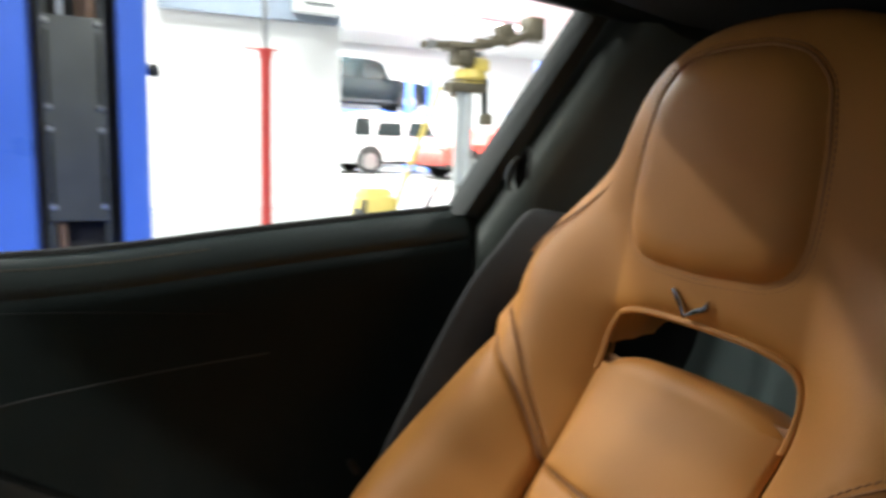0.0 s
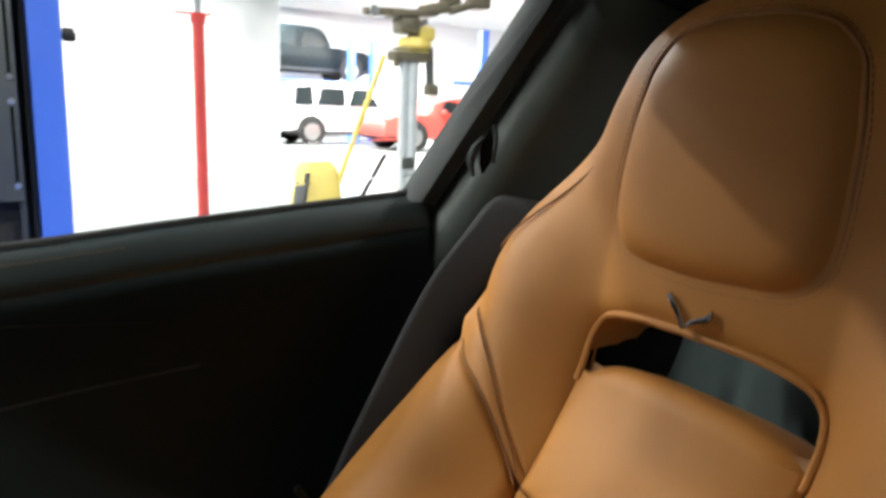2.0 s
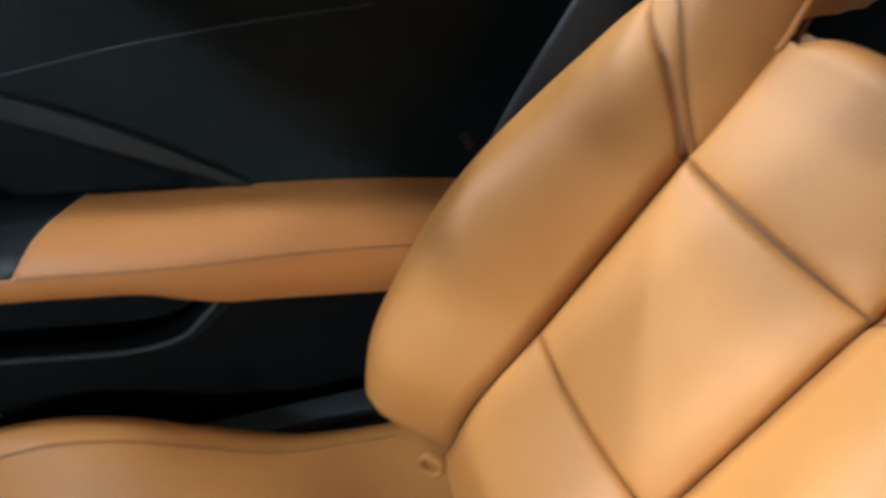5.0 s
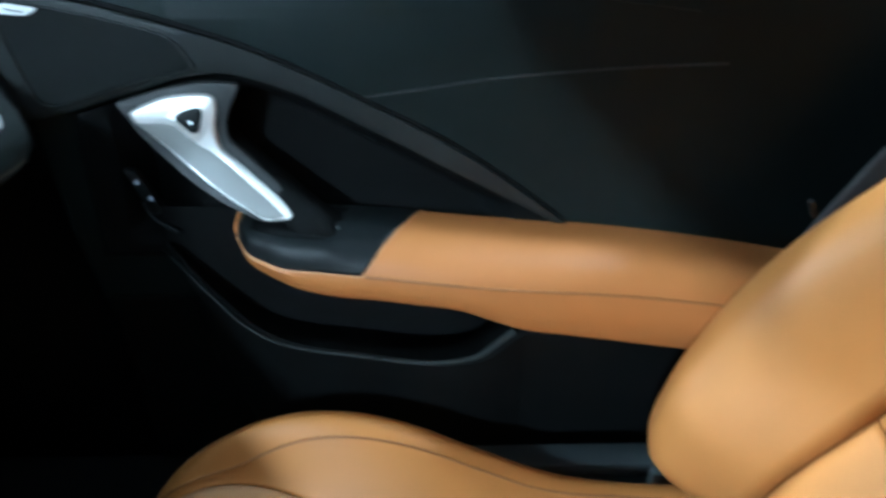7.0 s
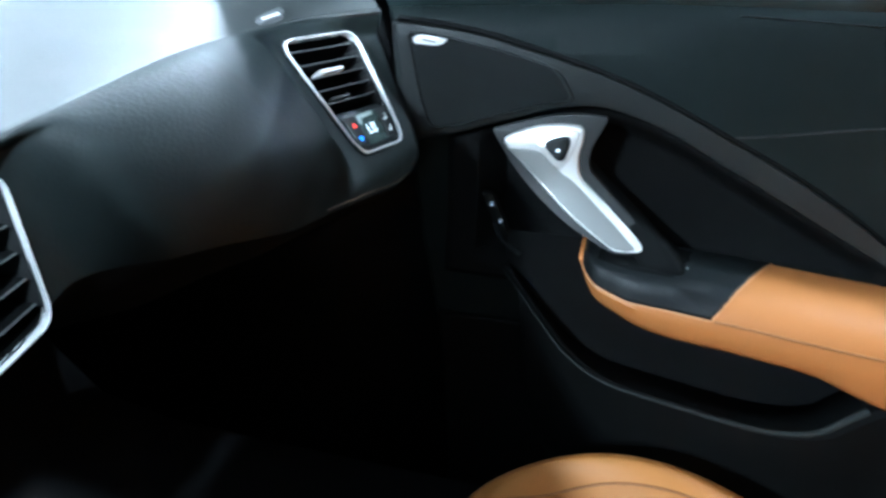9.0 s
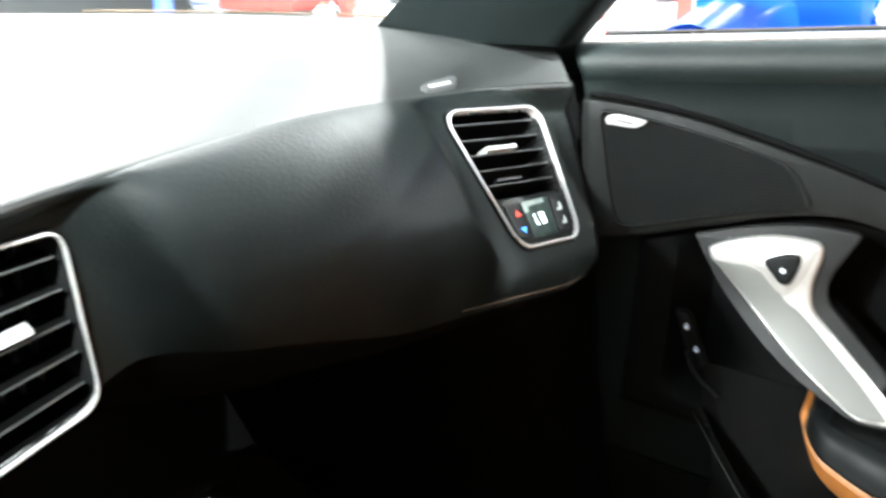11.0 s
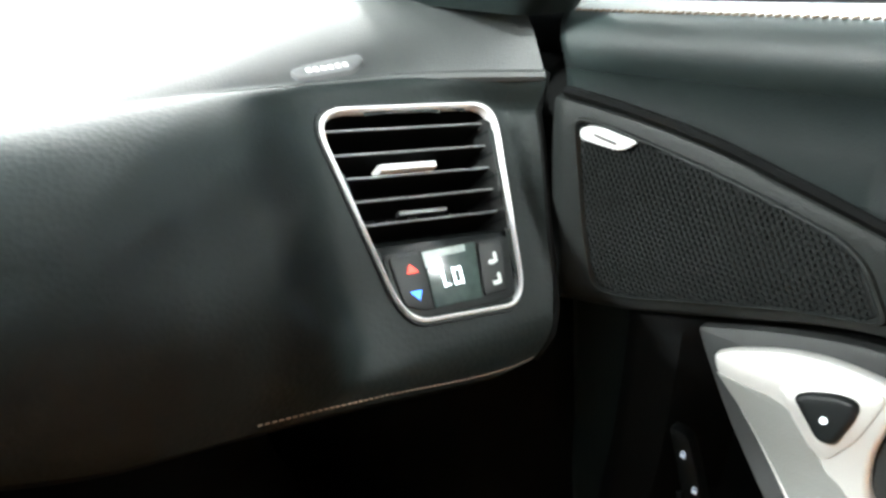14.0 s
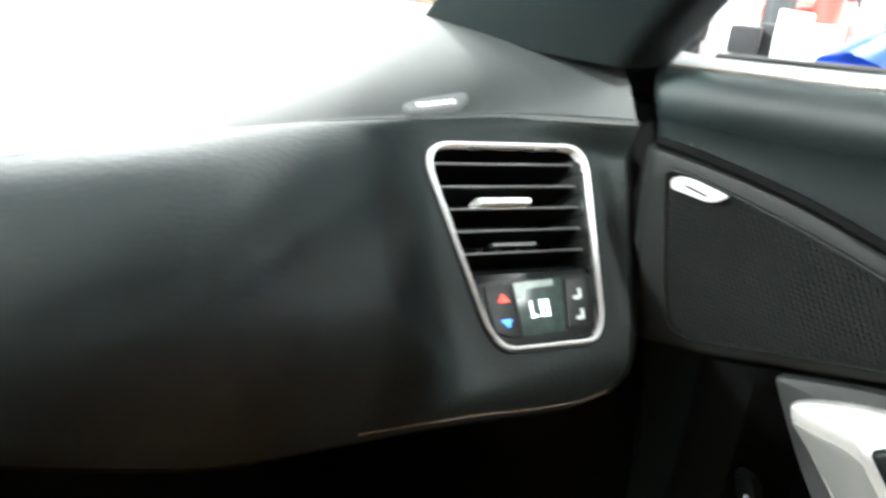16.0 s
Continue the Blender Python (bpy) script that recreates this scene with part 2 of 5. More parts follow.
def part(name, bm, mat, parent, label="", smooth=True, thick=0.0, away=(0, 1, 0)):
    side = 0.0
    if thick:
        bm.normal_update()
        side = sum((f.normal * f.calc_area() for f in bm.faces), Vector()).dot(Vector(away))
    ob = solid(name, bm, mat, smooth)
    ob.parent = parent
    ob.matrix_parent_inverse = base_of(parent).inverted()
    if thick:
        mod = ob.modifiers.new("thick", "SOLIDIFY")
        mod.thickness, mod.offset = abs(thick), 1 if side > 0 else -1
    if label:
        tagged(ob, label)
    return ob


def single(name, bm, mat, label, category="", kind="", smooth=True, group=""):
    return tagged(solid(name, bm, mat, smooth), label, category, group, kind)


def rounded(points, r, n=6):
    """A closed outline with its corners rounded by r (or one r a corner)."""
    out, k = [], len(points)
    for i in range(k):
        a, b, c = (Vector(points[(i + d) % k]) for d in (-1, 0, 1))
        q = r[i] if isinstance(r, (list, tuple)) else r
        u, v = (a - b), (c - b)
        q = min(q, u.length * 0.49, v.length * 0.49)
        p0, p1 = b + u.normalized() * q, b + v.normalized() * q
        for s in np.linspace(0, 1, n):
            out.append(tuple((1 - s) ** 2 * p0 + 2 * s * (1 - s) * b + s * s * p1))
    return out


# ---- the car's shell: floor, roof, pillars, bulkhead ----
def sheet(name, pts, mat, label, thick=0.03, kind="structure"):
    ob = single(name, from_rows(pts), mat, label, kind=kind)
    mod = ob.modifiers.new("thick", "SOLIDIFY")
    mod.thickness = thick
    return ob


sheet("floor_carpet", [[(x, y, z) for y in (-0.78, 0, 0.78)] for x, z in ((-1.25, 0.42), (-1.05, 0.20), (-0.9, 0.17), (0.2, 0.17), (0.75, 0.22))], CARPET, "black carpeted footwell floor of the car")
sheet("firewall", [[(x, y, z) for y in (-0.8, 0.8)] for x, z in ((-1.22, 0.4), (-1.2, 0.86))], CARPET, "black carpeted firewall below the dashboard")
sheet("tunnel_wall", [[(x, 0.085, 0.15 + (top - 0.15) * k) for k in (0, 0.5, 1)] for x, top in ((-1.15, 0.72), (-0.62, 0.70), (-0.50, 0.50), (0.1, 0.47), (0.7, 0.47))], CARPET, "black carpeted side of the centre tunnel")
sheet("rear_bulkhead", [[(x, y, z) for y in (-0.72, 0, 0.72)] for x, z in ((0.74, 0.18), (0.78, 0.55), (0.82, 0.80))], BULKHEAD, "dark grey bulkhead behind the seats")
sheet("headliner", [[(x, y, z + 0.02 * (1 - (y / 0.6) ** 2)) for y in np.linspace(-0.6, 0.6, 9)] for x, z in ((-0.31, 1.145), (-0.1, 1.17), (0.2, 1.185), (0.5, 1.175), (0.75, 1.14))], HEADLINER, "black cloth headliner under the car's roof", -0.03)
sheet("rear_quarter", [[(x, 0.775 - 0.5 * max(0, z - 0.93) - 0.25 * max(0, x - 0.55), z) for x in (0.415 if z0 < 0.93 else 0.62, 0.6, 0.7, 0.85, 1.0)] for z0, z in ((0.2, 0.2), (0.6, 0.6), (0.93, 0.93), (1.05, 1.05), (1.18, 1.18))], HEADLINER, "black rear quarter trim behind the seat", -0.03)
sheet("driver_door", [[(x, y, z) for x in (-0.55, 0.0, 0.5)] for y, z in ((-0.70, 0.2), (-0.70, 0.6), (-0.72, 0.86), (-0.70, 1.01))], BLACK, "black driver's door trim", -0.03)
sheet("driver_quarter", [[(x, -0.755 + 0.6 * max(0, z - 0.93), z) for x in (0.47, 0.75, 1.0)] for z in (0.2, 0.93, 1.16)], HEADLINER, "black quarter trim on the driver's side")


# load space behind the seats under a sloping glass hatch
sheet("cargo_cover", [[(x, y, z) for y in (-0.8, 0, 0.8)] for x, z in ((0.80, 0.80), (1.2, 0.79), (1.62, 0.78), (1.68, 0.92))], HEADLINER, "black cargo cover behind the seats")
for name, side, lab in (("cargo_side", 1, "black trim beside the load space"), ("cargo_side_driver", -1, "black trim beside the load space on the driver's side")):
    sheet(name, [[(x, side * (0.70 - 0.12 * (x - 0.95) - 0.35 * max(0, z - 0.93)), z) for x, z in ((0.95, z0), (1.3, min(z0, 1.06)), (1.66, min(z0, 0.95)))] for z0 in (0.5, 0.8, 0.95, 1.14)], HEADLINER, lab, 0.02)
for name, y, lab in (("kick_panel", 0.768, "black kick panel beside the footwell"), ("kick_panel_driver", -0.745, "black kick panel on the driver's side")):
    sheet(name, [[(x, y, z) for x in (-1.26, -0.8, e)] for e, z in ((-0.435, 0.14), (-0.445, 0.5), (-0.475, 0.84))], MATT, lab)
for name, y, lab in (("body_side", 0.86, "blue painted outer body side"), ("body_side_driver", -0.86, "blue painted outer body on the driver's side")):
    side = 1 if y > 0 else -1
    sheet(name, [[(x, side * (0.775 + d), z - 0.13 * max(0.0, -0.6 - x) * z) for x in (-1.6, -1.0, -0.56, 0.0, 0.41, 1.2)] for d, z in ((0.0, 0.862), (0.06, 0.84), (0.13, 0.74), (0.15, 0.5), (0.12, 0.16))], BLUE_CAR, lab, 0.004)
sheet("rear_jamb", [[(x, 0.744, z) for x in (0.39, 0.5, 0.62)] for z in (0.2, 0.5, 0.88)], HEADLINER, "black jamb behind the passenger door", 0.01)
sheet("door_jamb", [[(x, 0.80, z) for x in (-0.70, -0.55, -0.38)] for z in (0.14, 0.5, 0.858)], PLASTIC, "black jamb ahead of the passenger door", 0.01)
single("corner_trim", block((0.22, 0.06, 0.03), (-0.585, 0.778, 0.855), 0.008), PLASTIC, "black trim at the foot of the front pillar", kind="structure")
sheet("cowl", [[(x, y, z) for y in (-0.8, -0.4, 0, 0.4, 0.8)] for x, z in ((-1.2, 0.868), (-1.5, 0.835), (-2.2, 0.72), (-2.6, 0.5), (-2.65, 0.2))], BLUE_CAR, "blue bonnet ahead of the windscreen", 0.004)


def bar(name, a, b, label, wa, wb, dy=0.05, mat=BLACK):
    """A tapered pillar: at a and b it spans wa, wb along x and dy along y."""
    rows = []
    for s in np.linspace(0, 1, 9):
        p = Vector(a).lerp(Vector(b), s)
        w = wa + (wb - wa) * s
        ring = rounded([(-w / 2, -dy / 2), (w / 2, -dy / 2), (w / 2, dy / 2), (-w / 2, dy / 2)], 0.015, 4)
        rows.append([(p.x + q[0], p.y + q[1], p.z) for q in ring])
    return single(name, from_rows(rows, True, True), mat, label, kind="structure")


bar("pillar_front", (-0.641, 0.716, 0.868), (-0.27, 0.615, 1.175), "black front pillar trim beside the windscreen", 0.212, 0.09)
bar("pillar_front_driver", (-0.668, -0.735, 0.845), (-0.27, -0.62, 1.175), "black front pillar trim on the driver's side", 0.16, 0.09)
single("roof_rail", tube([(-0.29, 0.63, 1.175), (-0.15, 0.64, 1.192), (0.0, 0.645, 1.204), (0.25, 0.65, 1.207), (0.40, 0.65, 1.203), (0.52, 0.645, 1.193), (0.7, 0.60, 1.16)], 0.026, 10), BLACK, "black rubber seal along the roof rail", kind="structure")
single("windscreen_header", tube([(-0.285, -0.62, 1.145), (-0.32, -0.3, 1.155), (-0.33, 0, 1.16), (-0.32, 0.3, 1.155), (-0.28, 0.62, 1.145)], 0.05, 12), HEADLINER, "black header trim above the windscreen", kind="structure")

# rear door pillar: window frame seal and the trim with the belt slot
rows = []
for s in np.linspace(0, 1, 13):
    c = Vector((0.409, 0.735, 0.925)).lerp(Vector((0.540, 0.655, 1.180)), s)
    rows.append([(c.x - 0.014, c.y + 0.03, c.z), (c.x - 0.016, c.y + 0.002, c.z), (c.x - 0.006, c.y - 0.012, c.z), (c.x + 0.012, c.y - 0.014, c.z - 0.002), (c.x + 0.016, c.y - 0.006, c.z - 0.004), (c.x + 0.02, c.y + 0.03, c.z)])
single("window_seal", from_rows(rows, True, True), SEAL, "charcoal rubber seal at the rear edge of the side window", kind="structure")
rows = []
for s in np.linspace(-0.35, 1.08, 22):
    c = Vector((0.414, 0.72, 0.915)).lerp(Vector((0.552, 0.640, 1.175)), s)
    w = 0.16 + 0.03 * s
    rows.append([(c.x + 0.012, c.y + 0.03, c.z), (c.x + 0.014, c.y - 0.004, c.z), (c.x + 0.028, c.y - 0.024, c.z), (c.x + 0.05, c.y - 0.034, c.z), (c.x + 0.09, c.y - 0.038, c.z), (c.x + w, c.y - 0.03, c.z), (c.x + w + 0.03, c.y + 0.03, c.z)])
pillar = single("pillar_rear", from_rows(rows, True, True), PILLAR, "charcoal plastic door pillar trim with a belt slot", kind="structure")

single("roof_header_rear", tube([(0.74, -0.66, 1.10), (0.755, -0.5, 1.125), (0.76, 0, 1.14), (0.755, 0.5, 1.125), (0.74, 0.66, 1.10)], 0.04, 10), HEADLINER, "black header trim above the hatch", kind="structure")

single("corner_filler", block((0.034, 0.03, 0.05), (0.420, 0.748, 0.912), 0.006), SEAL, "charcoal filler between sill and door pillar", kind="structure")

# ---- glass ----
def pane(name, rows, label):
    ob = single(name, from_rows(rows), GLASS, label, kind="structure")
    ob.visible_shadow = False
    thick = ob.modifiers.new("thickness", "SOLIDIFY")
    thick.thickness, thick.offset = 0.003, 0.0
    for f in ob.data.polygons:
        f.use_smooth = False
    return ob


EDGE = [(-0.556, 0.712, 0.870), (-0.62, 0.733, 0.878), (-0.72, 0.740, 0.882), (-0.88, 0.70, 0.886), (-1.04, 0.58, 0.889), (-1.15, 0.36, 0.89), (-1.19, 0.0, 0.89), (-1.15, -0.36, 0.89), (-1.0, -0.66, 0.885)]
base = spline(EDGE[2:], 17)
top = spline([(-0.25, 0.6, 1.15), (-0.29, 0.35, 1.17), (-0.31, 0.0, 1.175), (-0.29, -0.35, 1.17), (-0.25, -0.6, 1.15)], 17)
pane("windscreen", [[tuple(a + (b - a) * s + np.array((0, 0, 0.02 * math.sin(s * math.pi)))) for a, b in zip(base, top)] for s in np.linspace(0, 1, 9)], "clear curved windscreen above the dashboard")
pane("window_1", [[(x0 + (x1 - x0) * s, 0.762 - 0.16 * s**1.3, z0 + (1.17 - z0) * s) for s in np.linspace(0, 1, 7)] for x0, x1, z0 in ((-0.56, -0.28, 0.845), (-0.2, 0.06, 0.87), (0.1, 0.3, 0.89), (0.39, 0.5, 0.91))], "clear side window of the passenger door")

pane("hatch_glass", [[(x, 0.58 * u * (1 - 0.06 * (x - 0.64)), z - 0.02 * u * u) for u in np.linspace(-1, 1, 9)] for x, z in ((0.76, 1.17), (0.95, 1.145), (1.3, 1.07), (1.68, 0.95))], "clear sloping rear hatch glass")

# ---- passenger door ----
door = thing("door_1", (0.0, 0.74, 0.25), "black car door trim with tan leather armrest and metal pull handle", "car door", kind="structure")
sill = Func((-0.56, 0.868), (-0.4, 0.876), (-0.2, 0.8865), (0.03, 0.900), (0.12, 0.9095), (0.22, 0.919), (0.42, 0.9365))
front_edge = Func((0.20, -0.45), (0.5, -0.470), (0.67, -0.499), (0.704, -0.503), (0.743, -0.509), (0.785, -0.515), (0.82, -0.518), (0.834, -0.521), (0.846, -0.527), (0.858, -0.532), (0.88, -0.542))
spear_edge = Func((0.67, -0.499), (0.704, -0.503), (0.743, -0.507), (0.793, -0.512), (0.84, -0.514))


# the sill's section: how far in and how high over the sill line, at the rear and at the broad front shelf
CAP = ((0.765, -0.013), (0.757, -0.006), (0.748, -0.0045), (0.739, -0.0065), (0.7315, -0.0115), (0.7250, -0.0190), (0.7198, -0.0285), (0.7157, -0.040), (0.7128, -0.054))
SHELF = ((0.774, 0.0030), (0.760, 0.0036), (0.746, 0.0026), (0.735, 0.0008), (0.7272, -0.0012), (0.7205, -0.0062), (0.7172, -0.0145), (0.7150, -0.030), (0.7130, -0.053))


def broad(x):
    k = min(1.0, max(0.0, (-0.02 - x) / 0.3))
    return k * k * (3 - 2 * k)


stitch = []
for x in np.arange(-0.53, 0.1, 0.0040):
    drop = 0.0146 - 0.0142 * broad(x)
    stitch.append(tube([(x, 0.7284, sill(x) - drop), (x + 0.0027, 0.7292, sill(x + 0.0027) - drop + 0.0007)], 0.0007, 5))
ob = part("sill_stitching", join(*stitch), THREAD, door, "tan contrast stitching")
tagged(ob, kind="stuff")

part("window_seal", tube([(x, 0.752 + 0.024 * broad(x), sill(x) - 0.004 + 0.005 * broad(x)) for x in np.linspace(-0.53, 0.405, 60)], 0.0055, 8), RUBBER, door, "black rubber window seal")
SPEAR_UP = Func((-0.515, 0.830), (-0.478, 0.8275), (-0.445, 0.8235), (-0.415, 0.8185), (-0.388, 0.8118), (-0.349, 0.802), (-0.293, 0.785), (-0.189, 0.738), (-0.1, 0.691), (0.024, 0.606), (0.06, 0.58))
SPEAR_LO = Func((-0.50, 0.706), (-0.46, 0.7165), (-0.398, 0.738), (-0.340, 0.757), (-0.315, 0.760), (-0.268, 0.75), (-0.181, 0.708), (-0.08, 0.655), (0.024, 0.598), (0.06, 0.575))


def face_y(x, z):
    """The door's main face: gently hollow between sill and armrest."""
    top = sill(x) - 0.068
    s = min(1.0, max(0.0, (top - z) / 0.27))
    return 0.711 + 0.0045 * (1 - math.cos(2 * math.pi * s)) / 2 - 0.006 * s


def skin_y(x, z):
    """The door skin swells towards the sweeping trim, so that the two meet along a narrow groove."""
    d = z - SPEAR_UP(max(-0.51, x))
    k = min(1.0, max(0.0, (0.085 - d) / 0.08), max(0.0, (d + 0.026) / 0.02))
    fade = min(1.0, max(0.0, (0.02 - x) / 0.2))
    return face_y(x, z) - 0.0128 * k * k * (3 - 2 * k) * fade


def pocket_depth(x, z):
    """The hollow behind the pull handle, between the sweeping trim and the armrest."""
    edge = min(x + 0.43, -0.03 - x, SPEAR_LO(x) - 0.004 - z, z - 0.575)
    k = min(1.0, max(0.0, edge / 0.03))
    return 0.036 * k * k * (3 - 2 * k)


rows = []
for u in np.linspace(0, 1, 200):
    row = []
    top = sill(-0.53 + u * 0.942)
    for (ya, da), (yb, db) in zip(CAP, SHELF):
        x0 = front_edge(sill(-0.53) + db)
        x = x0 + u * (0.412 - x0)
        k = broad(x)
        row.append((x, ya + (yb - ya) * k, sill(x) + da + (db - da) * k))
    for z in np.linspace(top - 0.068, 0.24, 110):
        x0 = front_edge(z)
        x = x0 + u * (0.412 + 0.02 * min(1.0, max(0.0, (0.86 - z) / 0.08)) - x0)
        row.append((x, skin_y(x, z) - 0.004 * min(1.0, max(0.0, (0.62 - z) / 0.03)) + pocket_depth(x, z), z))
    rows.append(row)
# below this row the same skin gets a darker black as painted shade
split = 68
part("door_skin", from_rows([r[7:split] for r in rows]), BLACK, door, "black grained door skin", thick=0.012)
part("lower_skin_shaded", from_rows([r[split - 1:] for r in rows]), MATT, door, "lower door skin in matt black, darkened for shade", thick=0.012)
# near-black sheet that paints the shade inside the handle hollow
part("pocket_shade", from_rows([[(x, skin_y(x, z) - 0.0022 + pocket_depth(x, z) - 0.004 * min(1.0, max(0.0, (0.62 - z) / 0.03)), z) for z in np.linspace(SPEAR_LO(x) - 0.002, 0.56, 30)] for x in np.linspace(-0.46, 0.02, 60)]), DARK, door, "black sheet standing for shade in the hollow behind the handle", thick=0.0015)
# sill roll in the lighter black that paints its window sheen
part("sill_pad", from_rows([r[:8] for r in rows]), SILL_LIT, door, "black window sill roll, lightened for its sheen", thick=0.012)
part("door_crease", tube([(x, skin_y(x, z) - 0.0002, z) for x, z in spline([(-0.187, 0.741), (-0.12, 0.749), (-0.05, 0.759), (0.06, 0.771), (0.16, 0.778)], 30)], 0.0011, 6), RIM_GREY, door, "raised grey seam across the door skin")
part("door_crease", tube([(x, skin_y(x, z) + 0.0004, z) for x, z in spline([(-0.20, 0.846), (-0.05, 0.84), (0.12, 0.826)], 24)], 0.0008, 6), PLASTIC, door)

# sweeping trim that carries the loudspeaker and runs down to the armrest
rows = []
for u in np.linspace(0, 1, 90):
    x = -0.5 + u * 0.545
    zt, zb = SPEAR_UP(x), SPEAR_LO(x)
    row = []
    for v, dy in ((0.0, 0.008), (0.001, -0.004), (0.004, -0.0122), (0.014, -0.0150), (0.035, -0.0160), (0.15, -0.0165), (0.5, -0.0167), (0.87, -0.0165), (0.95, -0.0155), (0.985, -0.0125), (0.996, -0.004), (1.0, 0.012)):
        z = zt + (zb - zt) * v
        fade = min(1.0, (0.06 - x) / 0.16)
        xx = x if x > -0.455 else spear_edge(z) + (x + 0.5) / 0.045 * (-0.455 - spear_edge(z))
        row.append((xx, face_y(xx, z) + dy * (0.35 + 0.65 * fade), z))
    rows.append(row)
part("sweep_trim", from_rows(rows), CHARCOAL, door, "charcoal trim sweeping from loudspeaker to armrest", thick=0.006)

part("trim_groove", tube([(x, skin_y(x, SPEAR_UP(x) + 0.004) - 0.0006, SPEAR_UP(x) + 0.0022) for x in np.linspace(-0.508, 0.03, 80)], np.interp(np.linspace(0, 1, 80), (0, 0.7, 1), (0.0030, 0.0026, 0.0012)), 6), DARK, door, "dark groove above the sweeping trim")

# loudspeaker: bezel, pierced grille, badge
SPK = rounded([(-0.4975, 0.8195), (-0.4846, 0.8203), (-0.457, 0.8168), (-0.4089, 0.8085), (-0.3587, 0.796), (-0.347, 0.788), (-0.334, 0.766), (-0.3734, 0.7565), (-0.4592, 0.7280), (-0.4765, 0.7265), (-0.4854, 0.7583)], [0.007, 0.01, 0.02, 0.02, 0.012, 0.012, 0.006, 0.01, 0.01, 0.01, 0.01], 5)
plane = lambda a, b, c: (a, face_y(a, b) - 0.0165 - c, b)
ring = np.array(SPK)
mid = ring.mean(0)
rows = []
for grow, lift in ((1.022, 0.0), (1.012, 0.0022), (0.992, 0.0026), (0.972, 0.0005), (0.962, -0.003)):
    rows.append([plane(*(mid + (p - mid) * grow), lift) for p in ring])
part("speaker_bezel", from_rows(rows, True), CHARCOAL, door)
part("speaker_backing", from_rows([[plane(*(mid + (p - mid) * g), -0.0002) for p in ring] for g in (0.975, 0.6, 0.05)], True), DARK, door)


def inside(p, poly):
    hit, n = False, len(poly)
    for i in range(n):
        (x0, y0), (x1, y1) = poly[i], poly[(i + 1) % n]
        if (y0 > p[1]) != (y1 > p[1]) and p[0] < (x1 - x0) * (p[1] - y0) / (y1 - y0) + x0:
            hit = not hit
    return hit


verts, faces = [], []
pitch = 0.0031
small = [tuple(mid + (p - mid) * 0.966) for p in ring]
row_i = 0
z = 0.72
while z < 0.83:
    x = -0.49 + (row_i % 2) * pitch / 2
    while x < -0.32:
        if inside((x, z), small):
            k = len(verts)
            for r, lift in ((pitch * 0.577, 0.0012), (pitch * 0.40, 0.0014), (pitch * 0.37, 0.0004)):
                for a in range(6):
                    t = math.pi / 6 + a * math.pi / 3
                    verts.append(plane(x + r * math.cos(t), z + r * math.sin(t), lift))
            for lay in (0, 6):
                for a in range(6):
                    b = (a + 1) % 6
                    faces.append((k + lay + a, k + lay + b, k + lay + 6 + b, k + lay + 6 + a))
        x += pitch
    z += pitch * 0.866
    row_i += 1
me = bpy.data.meshes.new("speaker_grille")
me.from_pydata(verts, [], faces)
me.materials.append(GRILLE)
grille = new("speaker_grille", me)
grille.parent, grille.matrix_parent_inverse = door, base_of(door).inverted()
tagged(grille, "black pierced metal loudspeaker grille", kind="stuff")
badge = rounded([(-0.4915, 0.8150), (-0.4870, 0.8178), (-0.4786, 0.8183), (-0.4560, 0.8152), (-0.4612, 0.8112), (-0.4671, 0.8090), (-0.4903, 0.8101)], 0.003, 4)
part("speaker_badge", slab(badge, lambda a, b, c: plane(a, b, 0.0015 + c), 0.003, 0.0008), CHROME, door, "bright metal badge")
part("badge_lettering", slab(rounded([(-0.4815, 0.8148), (-0.4675, 0.8128), (-0.4677, 0.8118), (-0.4815, 0.8138)], 0.0004, 3), lambda a, b, c: plane(a, b, 0.0045 + c), 0.0004), PLASTIC, door)

# pull handle: dark body, metal plate, lock release
hand_y = Func((0.60, 0.642), (0.63, 0.651), (0.66, 0.669), (0.685, 0.683), (0.705, 0.6885), (0.725, 0.692), (0.76, 0.7025))
body_line = spline([(-0.366, hand_y(0.712) + 0.016, 0.712), (-0.340, hand_y(0.695) + 0.016, 0.695), (-0.312, hand_y(0.674) + 0.016, 0.674), (-0.275, hand_y(0.648) + 0.017, 0.648), (-0.238, hand_y(0.622) + 0.018, 0.622), (-0.205, 0.662, 0.605)], 26)
rows = []
for k, p in enumerate(body_line):
    s = k / 25
    wide = 0.024 - 0.006 * s
    d = Vector((-0.66, 0, -0.75))
    n = Vector((0.75, 0, -0.66)).cross(Vector((0, 1, 0))).normalized()
    rows.append([(p[0] + n.x * wide * a, p[1] + b, p[2] + n.z * wide * a) for a, b in ((-0.9, 0.02), (-1.0, 0.004), (-0.86, -0.006), (-0.4, -0.010), (0.4, -0.010), (0.86, -0.006), (1.0, 0.006), (0.9, 0.022))])
handle = part("pull_handle", from_rows(rows, True, True), MATT, door, "soft black pull handle body")
RIM = rounded([(-0.4115, 0.7310), (-0.371, 0.7445), (-0.333, 0.7520), (-0.2985, 0.7505), (-0.3056, 0.7366), (-0.3138, 0.7175), (-0.3131, 0.701), (-0.2848, 0.6771), (-0.2372, 0.6393), (-0.2505, 0.6327), (-0.2809, 0.631), (-0.3335, 0.6525), (-0.3830, 0.6900)], [0.003, 0.02, 0.02, 0.006, 0.012, 0.015, 0.015, 0.03, 0.005, 0.005, 0.008, 0.03, 0.03], 5)
